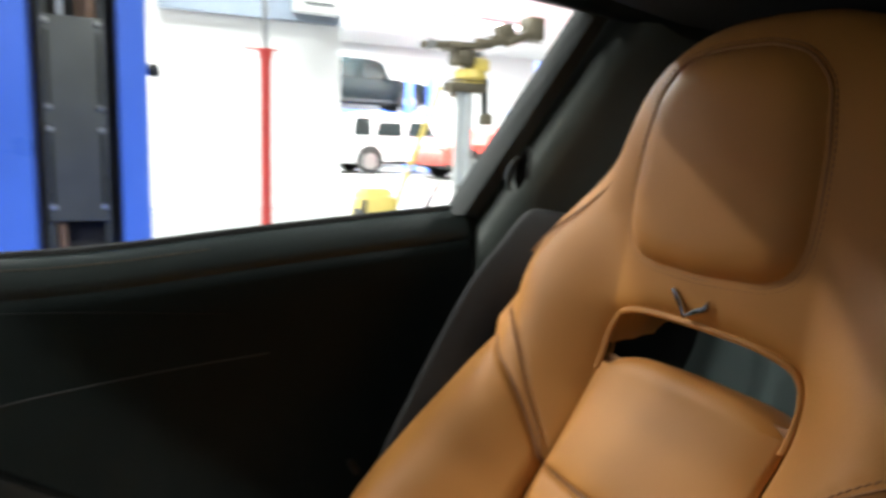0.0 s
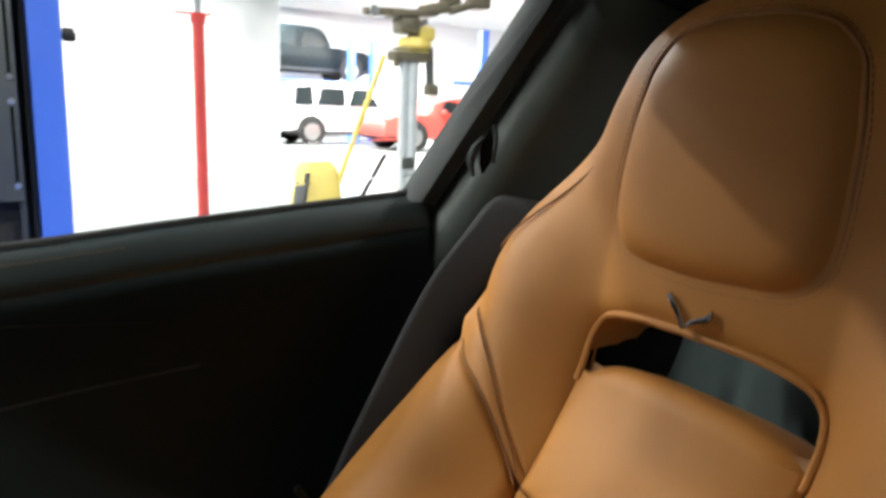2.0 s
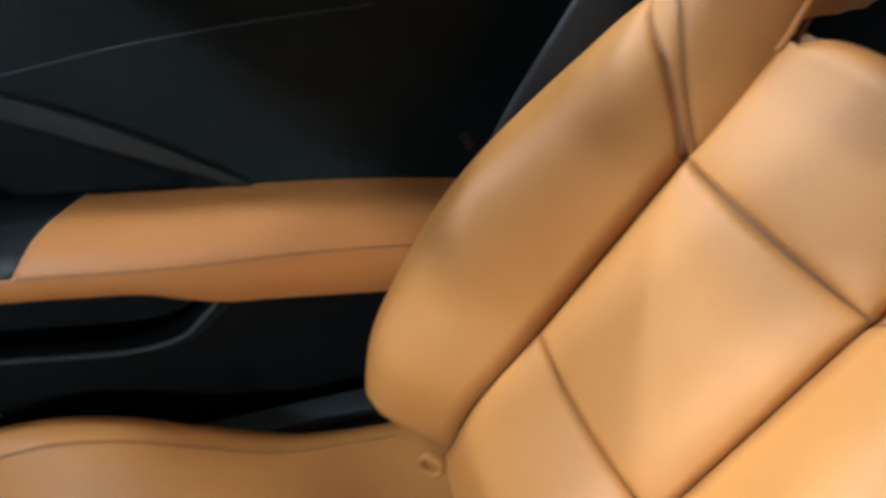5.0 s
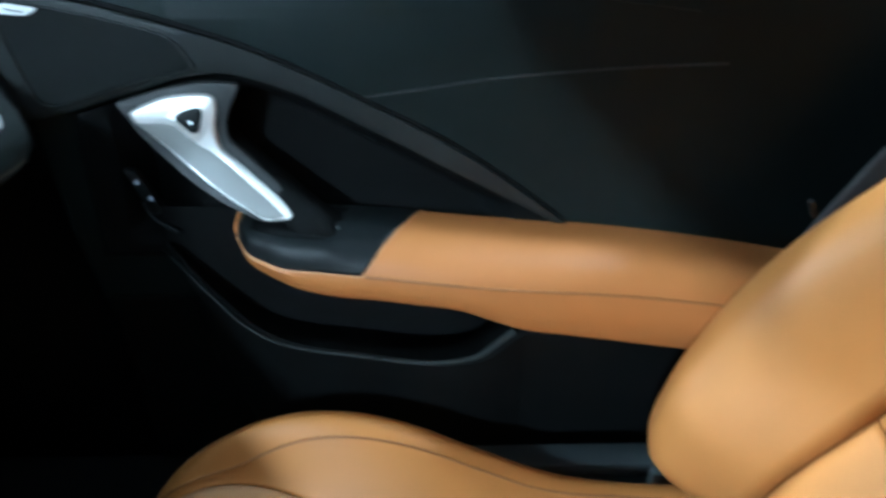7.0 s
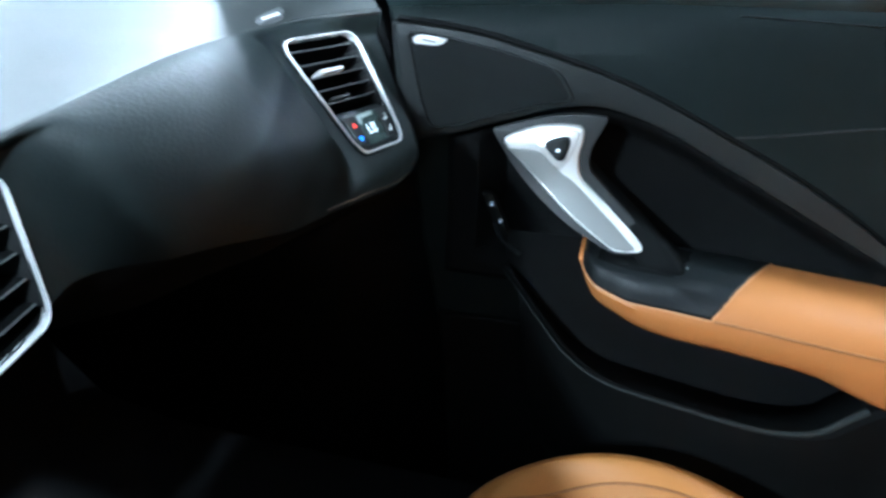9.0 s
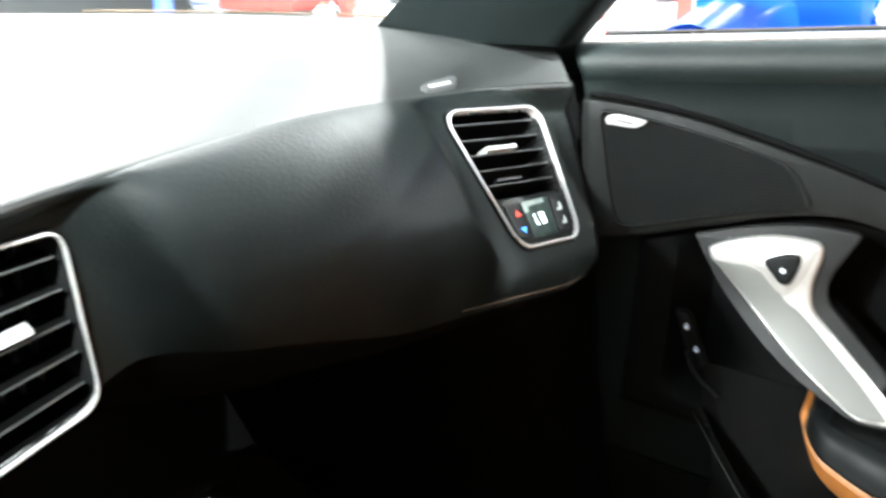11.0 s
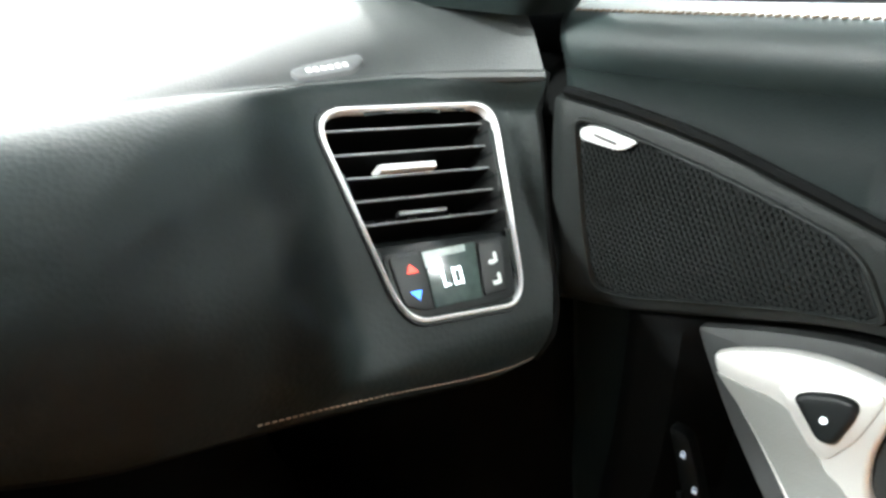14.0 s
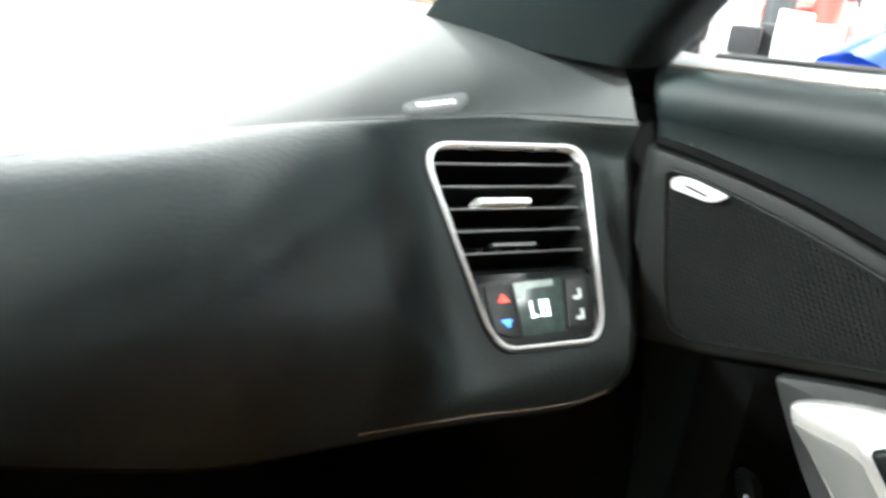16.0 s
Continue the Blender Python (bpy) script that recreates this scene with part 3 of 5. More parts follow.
PLATE = rounded([(-0.3985, 0.7240), (-0.3900, 0.7295), (-0.3674, 0.7388), (-0.3449, 0.7425), (-0.3215, 0.7415), (-0.3205, 0.7300), (-0.3240, 0.7120), (-0.3205, 0.6935), (-0.2838, 0.6653), (-0.2494, 0.6395), (-0.2540, 0.6360), (-0.279, 0.6343), (-0.3217, 0.6571), (-0.352, 0.679), (-0.3725, 0.6975), (-0.3955, 0.7170)], [0.003, 0.006, 0.012, 0.012, 0.006, 0.01, 0.012, 0.014, 0.03, 0.002, 0.002, 0.006, 0.03, 0.02, 0.02, 0.004], 5)


def on_handle(a, b, c):
    return (a, hand_y(b) - c, b)


def bent(outline, lift, depth, bevel, seg=2):
    """A plate cut into strips, then laid on the bowed handle."""
    bm = slab(outline, lambda a, b, c: (a, -c, b), depth, bevel, seg)
    for z in np.arange(0.634, 0.755, 0.006):
        bmesh.ops.bisect_plane(bm, geom=bm.verts[:] + bm.edges[:] + bm.faces[:], plane_co=(0, 0, z), plane_no=(0, 0, 1))
    for v in bm.verts:
        v.co = on_handle(v.co.x, v.co.z, -v.co.y + lift)
    return bm


part("handle_rim", bent(RIM, -0.006, 0.006, 0.0018), RIM_GREY, handle, "dark grey rim of the handle")
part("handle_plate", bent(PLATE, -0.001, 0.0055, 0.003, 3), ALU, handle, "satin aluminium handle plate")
dish = rounded([(-0.3660, 0.7225), (-0.3620, 0.7262), (-0.3351, 0.7385), (-0.3245, 0.7372), (-0.3300, 0.7150), (-0.3385, 0.7000), (-0.3463, 0.7024), (-0.358, 0.713)], 0.005, 5)
part("release_dish", bent(dish, 0.0025, 0.0034, 0.002), ALU, handle)
knob = rounded([(-0.3584, 0.7228), (-0.3540, 0.7270), (-0.3417, 0.7318), (-0.3332, 0.7318), (-0.3328, 0.7245), (-0.3372, 0.7095), (-0.3440, 0.7085)], [0.004, 0.004, 0.006, 0.004, 0.005, 0.005, 0.005], 6)
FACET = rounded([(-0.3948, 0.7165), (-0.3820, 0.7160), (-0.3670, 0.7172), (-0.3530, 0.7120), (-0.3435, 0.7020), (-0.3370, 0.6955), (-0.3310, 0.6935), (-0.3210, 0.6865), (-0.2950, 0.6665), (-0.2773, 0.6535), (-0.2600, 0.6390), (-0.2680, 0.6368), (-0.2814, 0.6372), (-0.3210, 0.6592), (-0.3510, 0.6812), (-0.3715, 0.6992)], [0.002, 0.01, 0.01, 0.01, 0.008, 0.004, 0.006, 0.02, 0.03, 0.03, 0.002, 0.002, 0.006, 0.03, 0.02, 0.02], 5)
# facet's darker grey carries the shade that its tilt alone doesn't get
part("grip_facet", bent(FACET, 0.0038, 0.0010, 0.0004), FACET_GREY, handle, "grey satin lower facet of the handle, darkened for shade")
part("door_release", slab(knob, lambda a, b, c: on_handle(a, b, 0.0042 + c), 0.0046, 0.0030, 4), PLASTIC, handle, "black rounded door release button")
part("release_light", disc(0.0015, 0.001, on_handle(-0.3435, 0.7195, 0.0089), "Y", 14), WHITE_LED, handle, "small white indicator light")
part("screw", disc(0.004, 0.004, (-0.211, 0.653, 0.6225), "Y", 12, 0.001), CHROME, handle)

# lock switches
lock = part("lock_switch", slab(rounded([(-0.422, 0.660), (-0.409, 0.660), (-0.388, 0.614), (-0.401, 0.610)], 0.005, 5), lambda a, b, c: (a, face_y(a, b) - 0.004 - c, b), 0.008, 0.003), PLASTIC, door, "black lock switch")
for a, b in ((-0.4095, 0.6470), (-0.3990, 0.6292)):
    icon = join(block((0.0028, 0.0006, 0.0022), (a, face_y(a, b) - 0.0123, b)), tube([(a + 0.0012 * math.cos(k), face_y(a, b) - 0.0123, b + 0.0015 + 0.0016 * math.sin(k)) for k in np.linspace(0, math.pi, 8)], 0.00035, 5))
    part("lock_icon", icon, DIM_LED, lock)
part("switch_rail", tube(spline([(-0.405, 0.694, 0.628), (-0.395, 0.69, 0.612), (-0.375, 0.688, 0.598)], 10), 0.0022, 6), PLASTIC, door)

# armrest
arm_top = Func((-0.31, 0.622), (-0.18, 0.6185), (-0.05, 0.608), (0.05, 0.602), (0.15, 0.592), (0.25, 0.577), (0.36, 0.556))
arm_low = Func((-0.312, 0.617), (-0.300, 0.594), (-0.265, 0.573), (-0.155, 0.556), (-0.085, 0.546), (-0.045, 0.530), (-0.02, 0.522), (0.02, 0.516), (0.147, 0.497), (0.36, 0.478))
arm_in = Func((-0.312, 0.66), (-0.305, 0.645), (-0.28, 0.626), (-0.22, 0.613), (-0.15, 0.607), (0.1, 0.604), (0.36, 0.602))
SECT = ((0.706, 0, 0), (0.685, 0, 0.004), (0.655, 0, 0.006), (0.634, 0, 0.003), (0.622, 0, -0.004), (0.614, 0, -0.012), (0.6095, 0, -0.022), (0.607, 0.5, 0.0), (0.611, 1, 0.012), (0.622, 1, 0.002), (0.64, 1, -0.003), (0.706, 1, 0.0))


def arm_ring(x, shrink=1.0):
    t, b, i = arm_top(x), arm_low(x), arm_in(x)
    out = []
    for y, k, dz in SECT:
        z = t + (b - t) * k + dz * min(1.0, (t - b) / 0.05)
        out.append((x, 0.706 + (y - 0.706) * (0.706 - i) / 0.1, z))
    return out


xs = list(np.linspace(-0.312, -0.26, 16)) + list(np.linspace(-0.25, 0.36, 50))
armrest = part("armrest", from_rows([arm_ring(x) for x in xs], True, True), TAN_DOOR, door, "tan leather padded armrest")
part("armrest_seam", tube([(x, arm_ring(x)[6][1] - 0.0005, arm_ring(x)[6][2]) for x in np.linspace(-0.184, 0.36, 50)], 0.0013, 6), TAN_SEAM, armrest)
# black switch tray on the armrest's front end, ending on a slant
def arm_z(x, y):
    """The armrest's top surface."""
    ring = arm_ring(x)[:7]
    return float(np.interp(-y, [-p[1] for p in ring], [p[2] for p in ring]))


def tray_at(v, u, lift=0.0012):
    """On the tray: v from the door to the armrest's edge, u from front to back; a raised rim runs round the front and the edge."""
    x1 = -0.128 - 0.059 * v + 0.003 * math.sin(math.pi * v)
    x = -0.3075 + (x1 + 0.3075) * u
    ring = np.array(arm_ring(x)[:7])
    d = np.r_[0, np.cumsum(np.linalg.norm(np.diff(ring[:, 1:], axis=0), axis=1))]
    q = v * d[-1]
    y, z = np.interp(q, d, ring[:, 1]), np.interp(q, d, ring[:, 2])
    y0, z0 = np.interp(max(0, q - 0.004), d, ring[:, 1]), np.interp(max(0, q - 0.004), d, ring[:, 2])
    y1, z1 = np.interp(min(d[-1], q + 0.004), d, ring[:, 1]), np.interp(min(d[-1], q + 0.004), d, ring[:, 2])
    n = Vector((0, z1 - z0, -(y1 - y0))).normalized()
    fade = min(1.0, max(0.0, (0.86 - u) / 0.2))
    rim = 0.0045 * fade * max(math.exp(-((v - 0.78) / 0.11) ** 2), math.exp(-((u - 0.05) / 0.05) ** 2) * (v < 0.78))
    return tuple(Vector((x, y, z)) + n * (lift + rim))


rows = [[tray_at(v, u) for v in np.linspace(0, 1, 26)] for u in np.linspace(0, 1, 34)]
tray = part("switch_tray", from_rows(rows), PLASTIC, armrest, "black plastic tray at the armrest's front", thick=0.004, away=(0, 0, -1))
# dark patch on the tray paints the shade under the handle
part("tray_well_shade", from_rows([[tray_at(v, u, 0.0019) for v in np.linspace(0.10, 0.70, 14)] for u in np.linspace(0.10, 0.60, 16)]), DARK, tray, "dark patch standing for shade under the pull handle")
part("tray_edge", tube([tray_at(v, 1.0, 0.0006) for v in np.linspace(0, 1, 14)] + [tray_at(1.0, u, 0.0003) for u in np.linspace(0.97, 0.0, 30)], 0.0012, 6), PIPING, armrest, "pale tan piping along the tray's edge")
foot = rounded([(-1, -1), (1, -1), (1, 1), (-1, 1)], 0.6, 4)
part("handle_foot", from_rows([[(x + a * wx, y + b * wy, z + 0.25 * a * wx) for a, b in foot] for x, y, z, wx, wy in ((-0.284, 0.684, 0.664, 0.014, 0.009), (-0.266, 0.674, 0.651, 0.016, 0.011), (-0.249, 0.663, 0.640, 0.017, 0.012), (-0.239, 0.655, 0.632, 0.018, 0.0125), (-0.233, 0.650, 0.624, 0.019, 0.013), (-0.231, 0.649, 0.612, 0.020, 0.013))], True, True), MATT, tray, "black foot of the pull handle")

# door bin
LIP = [(-0.028, 0.640, 0.507), (-0.045, 0.638, 0.492), (-0.063, 0.636, 0.476), (-0.085, 0.635, 0.4685), (-0.124, 0.635, 0.466), (-0.20, 0.637, 0.4755), (-0.274, 0.642, 0.487), (-0.313, 0.650, 0.506), (-0.345, 0.662, 0.535), (-0.39, 0.676, 0.585)]
lip = spline(LIP, 50)
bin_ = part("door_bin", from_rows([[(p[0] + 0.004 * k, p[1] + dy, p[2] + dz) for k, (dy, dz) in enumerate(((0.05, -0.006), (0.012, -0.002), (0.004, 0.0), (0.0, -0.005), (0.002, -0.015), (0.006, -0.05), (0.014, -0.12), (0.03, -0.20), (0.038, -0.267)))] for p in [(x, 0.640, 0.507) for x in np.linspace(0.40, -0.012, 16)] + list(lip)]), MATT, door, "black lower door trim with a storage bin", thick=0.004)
part("bin_lip", tube(lip, np.interp(np.linspace(0, 1, 50), (0, 0.6, 1), (0.0038, 0.0016, 0.0003)), 8), SEAL, bin_, "rounded grey-black lip")
# dark sheet behind the lip stands for the shade inside the bin
part("bin_shade", from_rows([[(p[0], 0.695, p[2] + d) for d in (-0.02, 0.0)] + [(p[0], 0.695, max(p[2], arm_low(min(0.3, max(-0.31, p[0]))) + 0.01))] for p in lip]), DARK, bin_)
# sill plate beside the seat
sillp = thing("sill_plate", (0.0, 0.66, 0.2), "black plastic door sill plate beside the seat", "sill plate", kind="structure")
part("plate_top", block((0.74, 0.034, 0.022), (0.085, 0.611, 0.332), 0.007), PLATE_GREY, sillp, "scuffed grey tread of the sill plate")
part("plate_side", block((0.74, 0.014, 0.18), (0.085, 0.592, 0.233), 0.004), PLASTIC, sillp)
part("plate_rib", block((0.020, 0.016, 0.2), (0.148, 0.583, 0.248), 0.005), PLATE_GREY, sillp)

# ---- dashboard ----
dash = thing("dashboard", (-0.8, 0.0, 0.5), "black stitched leather dashboard with two air vents", "dashboard")
crease_x = Func((-0.72, -0.62), (-0.2, -0.60), (0.1, -0.60), (0.2, -0.592), (0.3, -0.587), (0.6, -0.585), (0.65, -0.574), (0.68, -0.556), (0.712, -0.530))
crease_z = Func((-0.72, 0.82), (-0.2, 0.80), (0.1, 0.80), (0.16, 0.808), (0.23, 0.8205), (0.3, 0.831), (0.4, 0.837), (0.5, 0.839), (0.6, 0.8375), (0.66, 0.837), (0.712, 0.8375))
low_x = Func((-0.72, -0.62), (0.2, -0.605), (0.27, -0.597), (0.3, -0.58), (0.325, -0.55), (0.368, -0.512), (0.419, -0.487), (0.49, -0.48), (0.6, -0.479), (0.668, -0.478), (0.712, -0.477))
low_z = Func((-0.72, 0.68), (0.2, 0.69), (0.28, 0.715), (0.319, 0.742), (0.368, 0.756), (0.419, 0.7555), (0.491, 0.741), (0.56, 0.722), (0.61, 0.706), (0.668, 0.694), (0.712, 0.690))


VENT = [Vector(p) for p in ((-0.5742, 0.5800, 0.8264), (-0.5497, 0.6832, 0.8191), (-0.4897, 0.6526, 0.7268), (-0.5062, 0.5846, 0.7325))]
VENT2 = [Vector(p) for p in ((-0.602, 0.243, 0.806), (-0.590, 0.303, 0.811), (-0.583, 0.302, 0.724), (-0.594, 0.239, 0.703))]


def vent_frame(q):
    """Middle, half-turn axes and outward normal of a vent's face."""
    h, v = (q[1] + q[2] - q[0] - q[3]) / 2, (q[2] + q[3] - q[0] - q[1]) / 2
    m = h.cross(v).normalized()
    return sum(q, Vector()) / 4, h, v, m if m.x > 0 else -m


def fascia(y, s):
    a = Vector((crease_x(y), 0, crease_z(y)))
    b = Vector((low_x(y), 0, low_z(y)))
    d = b - a
    n = Vector((-d.z, 0, d.x)).normalized()
    if n.x < 0:
        n = -n
    curl = 0.034 * max(0.0, (s - 0.68) / 0.32) ** 2 * min(1.0, max(0.0, (y - 0.3) / 0.15)) * (1 - 0.7 * min(1.0, max(0.0, (y - 0.56) / 0.1)))
    bulge = 0.024 * math.sin(math.pi * min(1, max(0, s)) ** 0.64) * min(1, d.length / 0.14) * (1 - 0.50 * min(1.0, max(0.0, (y - 0.46) / 0.14)))
    soft = -0.004 * math.exp(-max(0, 1 - s) / 0.04)
    p = a + d * s + n * (bulge + soft - curl)
    p = Vector((p.x, y - (0.008 + 0.042 * s) * max(0.0, (y - 0.5) / 0.212) ** 2, p.z))
    for q in (VENT, VENT2):
        c, h, v, m = vent_frame(q)
        e = p - c
        out = max(abs(e.dot(h)) / (h.length_squared * 0.5), abs(e.dot(v)) / (v.length_squared * 0.5))
        below = min(1.0, max(0.0, (e.dot(v) / (v.length_squared * 0.5) - 0.5) / 0.5))
        k = min(1.0, max(0.0, (2.3 - 0.6 * below - out) / (1.07 - 0.5 * below) if q is VENT else (2.7 - out) / 1.5)) * min(1.0, s / 0.09)
        p = p - m * (e.dot(m) + 0.0015) * (k * k * (3 - 2 * k))
    return p


def vent_map(q):
    n = (q[1] - q[0]).cross(q[3] - q[0]).normalized()
    if n.x < 0:
        n = -n
    def at(a, b, c=0.0):
        return (q[0] * (1 - a) + q[1] * a) * (1 - b) + (q[3] * (1 - a) + q[2] * a) * b + n * c
    return at


def vent_hole(q, grow=0.0):
    c = sum(q, Vector()) / 4
    return [(p.y + (p.y - c.y) * grow, p.z + (p.z - c.z) * grow) for p in q]


ys = list(np.linspace(-0.72, 0.1, 20)) + list(np.linspace(0.11, 0.712, 154))
ss = np.linspace(0, 1, 60)
bm = bmesh.new()
grid = [[bm.verts.new(fascia(y, s)) for s in ss] for y in ys]
holes = [vent_hole(VENT, -0.04), vent_hole(VENT2, -0.04)]
for i in range(len(ys) - 1):
    for j in range(len(ss) - 1):
        c = (grid[i][j].co + grid[i + 1][j + 1].co) / 2
        if not any(inside((c.y, c.z), h) for h in holes):
            bm.faces.new((grid[i][j], grid[i + 1][j], grid[i + 1][j + 1], grid[i][j + 1]))
bmesh.ops.delete(bm, geom=[v for v in bm.verts if not v.link_faces], context="VERTS")
bmesh.ops.recalc_face_normals(bm, faces=bm.faces)
part("fascia", bm, DASH, dash, "black grained leather dashboard face")

edge = [Vector(p) for p in spline(EDGE, 80)]
rows = []
for k, e in enumerate(edge):
    u = k / 79
    y = 0.712 - (0.712 + 0.72) * u ** 1.15
    a = fascia(y, 0.0)
    row = []
    for s in np.linspace(0, 1, 24):
        p = a.lerp(e, s)
        p.z += (0.004 + 0.006 * min(1.0, u / 0.3)) * math.sin(math.pi * s) ** 0.8
        row.append(p)
    rows.append(row)
pad = part("top_pad", from_rows(rows), DASH_LIT, dash, "black padded dashboard top")
# roll takes the lighter dash tone to paint its bright edge
part("crease_roll", tube([tuple(fascia(y, 0.0) + Vector((0.0004, 0, -0.0016))) for y in np.linspace(0.1, 0.712, 60)], 0.0034, 8), DASH_LIT, dash, "soft rolled edge of the dashboard top")
bits = []
e2 = spline([tuple(v) for v in EDGE[:5]], 90)
part("pad_piping", tube([(p[0] + 0.004, p[1] - 0.004, p[2] + 0.003) for p in e2], 0.0014, 6), THREAD, dash, "thin tan edge stitching")
# stitched lower seam and the dark knee panel under it
low = [tuple(fascia(y, 0.985) + Vector((0.001, 0, 0.0005))) for y in np.linspace(0.50, 0.708, 62)]
for p, q in zip(low[::1], low[1::1]):
    bits.append(tube([p, tuple(np.array(p) + (np.array(q) - np.array(p)) * 0.62)], 0.0005, 5))
tagged(part("lower_stitching", join(*bits), THREAD, dash, "tan contrast stitching"), kind="stuff")
rows = []
for y in ys:
    lx, yy, lz = fascia(y, 1.0)
    rows.append([(lx, yy, lz), (lx - 0.006, yy, lz - 0.006), (lx - 0.03, yy, lz - 0.024), (lx - 0.08, y, lz - 0.05), (lx - 0.15, y, lz - 0.09), (lx - 0.27, y, lz - 0.14), (-1.15, y, lz - 0.2)])
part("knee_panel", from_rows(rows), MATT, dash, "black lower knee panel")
rows = []
for s in np.linspace(0, 1, 12):
    p = fascia(0.712, s)
    rows.append([(p.x - d, p.y + e, p.z) for d, e in ((0.0, 0.0), (0.006, 0.003), (0.03, 0.005), (0.2, 0.01))])
part("end_cap", from_rows(rows), DARK, dash, thick=0.004)


pad_tree = BVHTree.FromPolygons([tuple(v.co) for v in pad.data.vertices], [tuple(p.vertices) for p in pad.data.polygons])


def on_pad(x, y, c):
    found = pad_tree.ray_cast(Vector((x, y, 1.0)), Vector((0, 0, -1)))[0]
    return (x, y, (found.z if found else 0.84) + c)


part("dash_badge", slab(rounded([(-0.5895, 0.583), (-0.5835, 0.614), (-0.589, 0.6235), (-0.5965, 0.623), (-0.6005, 0.592), (-0.598, 0.580)], 0.003, 4), lambda a, b, c: on_pad(-0.5905 + (a + 0.592) * 0.62, b, c - 0.0004), 0.0034, 0.0012), STEEL_BADGE, dash, "small grey metal badge")
for k in range(6):
    part("badge_bar", slab([(-0.5955 + 0.0008 * k, 0.589 + 0.0042 * k), (-0.5945 + 0.0008 * k, 0.5915 + 0.0042 * k), (-0.5905 + 0.0008 * k, 0.591 + 0.0042 * k), (-0.5915 + 0.0008 * k, 0.5885 + 0.0042 * k)], lambda a, b, c: on_pad(-0.5905 + (a + 0.592) * 0.62, b, c + 0.0029), 0.0003), CHROME, dash)


def vent(q, name, label, panel_from, radii, slats, tab):
    """An air vent: dark surround, bright frame, slats, wheel tab and hollow box."""
    at = vent_map(q)
    shape = rounded([(0.0, 0.0), (1.0, 0.0), (1.0, 1.0), (0.0, 1.0)], radii, 8)
    v = part(name, from_rows([[at(0.5 + (a - 0.5) * g, 0.5 + (b - 0.5) * g, c) for a, b in shape] for g, c in ((1.075, -0.004), (1.055, 0.0005), (1.034, 0.0006), (1.0, -0.004))], True), PLASTIC, dash, label)
    part("bright_frame", from_rows([[at(0.5 + (a - 0.5) * g, 0.5 + (b - 0.5) * g, c) for a, b in shape] for g, c in ((1.026, -0.001), (1.023, 0.0018), (1.008, 0.0026), (0.994, 0.0018), (0.988, -0.005))], True), CHROME, v, "bright chrome vent frame")
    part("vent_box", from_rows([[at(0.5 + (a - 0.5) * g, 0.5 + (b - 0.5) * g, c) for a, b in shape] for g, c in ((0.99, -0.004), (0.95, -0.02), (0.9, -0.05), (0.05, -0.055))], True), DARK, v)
    for b in slats:
        rows = []
        for a in np.linspace(0.012, 0.925, 14):
            rows.append([at(a, b + db, c) for db, c in ((-0.008, -0.006), (-0.003, -0.003), (0.004, -0.003), (0.009, -0.006), (0.03, -0.03), (0.012, -0.03))])
        slat = part("slat", from_rows(rows, True, True), DARK, v)
        part("slat_edge", tube([at(a, b - 0.002, -0.0026) for a in np.linspace(0.012, 0.925, 10)], 0.0007, 6), SLAT, slat, "thin grey front edge of the slat")
    for a in (0.16, 0.31, 0.46, 0.61, 0.76):
        part("fin", from_rows([[at(a + da, b, c) for da, c in ((-0.004, -0.030), (0.004, -0.030), (0.004, -0.046), (-0.004, -0.046))] for b in (0.05, panel_from)], True, True), PLASTIC, v)
    # ribbed cheek beside the slats
    part("cheek", from_rows([[at(a, b, c) for a, c in ((0.985, -0.002), (0.962, -0.006), (0.935, -0.014), (0.925, -0.035))] for b in np.linspace(0.05, panel_from, 8)]), RIM_GREY, v)
    for b in slats:
        part("rib", from_rows([[at(a, b + 0.03 + d, c + 0.0012) for a, c in ((0.978, -0.003), (0.962, -0.006), (0.935, -0.014))] for d in (0.0, 0.012)]), PLASTIC, v)
    a0, a1, b = tab
    part("tab", from_rows([[at(a, b + db, c) for db, c in ((-0.018, 0.001), (-0.014, 0.0032), (0.012, 0.0036), (0.018, 0.001), (0.016, -0.01), (-0.016, -0.01))] for a in np.linspace(a0, a1, 6)], True, True), CHROME, v, "bright vent tab")
    return v, at


v1, at1 = vent(VENT, "air_vent", "black slatted air vent with heater switches", 0.64, [0.17, 0.15, 0.17, 0.18], (0.09, 0.207, 0.32, 0.431, 0.543), (0.225, 0.555, 0.292))
part("tab_arm", from_rows([[at1(a, 0.487 + db, c) for db, c in ((-0.008, -0.009), (0.008, -0.009), (0.008, -0.014), (-0.008, -0.014))] for a in (0.30, 0.62)], True, True), SLAT, v1)
part("ramp", from_rows([[at1(a, b, c) for a in np.linspace(0.02, 0.96, 8)] for b, c in ((0.60, -0.018), (0.64, -0.006), (0.70, -0.003))]), PLASTIC, v1)
# heater switch panel in the vent's lower part
pan = rounded([(0.03, 0.69), (0.945, 0.668), (0.935, 0.972), (0.15, 0.995), (-0.01, 0.955)], [0.05, 0.04, 0.07, 0.04, 0.07], 6)
panel = part("switch_panel", slab(pan, lambda a, b, c: at1(a, b, c - 0.008), 0.009, 0.001), PLASTIC, v1, "black heater switch panel")
part("display", slab(rounded([(0.29, 0.695), (0.68, 0.684), (0.64, 0.948), (0.25, 0.960)], 0.01, 4), lambda a, b, c: at1(a, b, c + 0.001), 0.0012, 0.0004), SCREEN, panel, "small grey display")
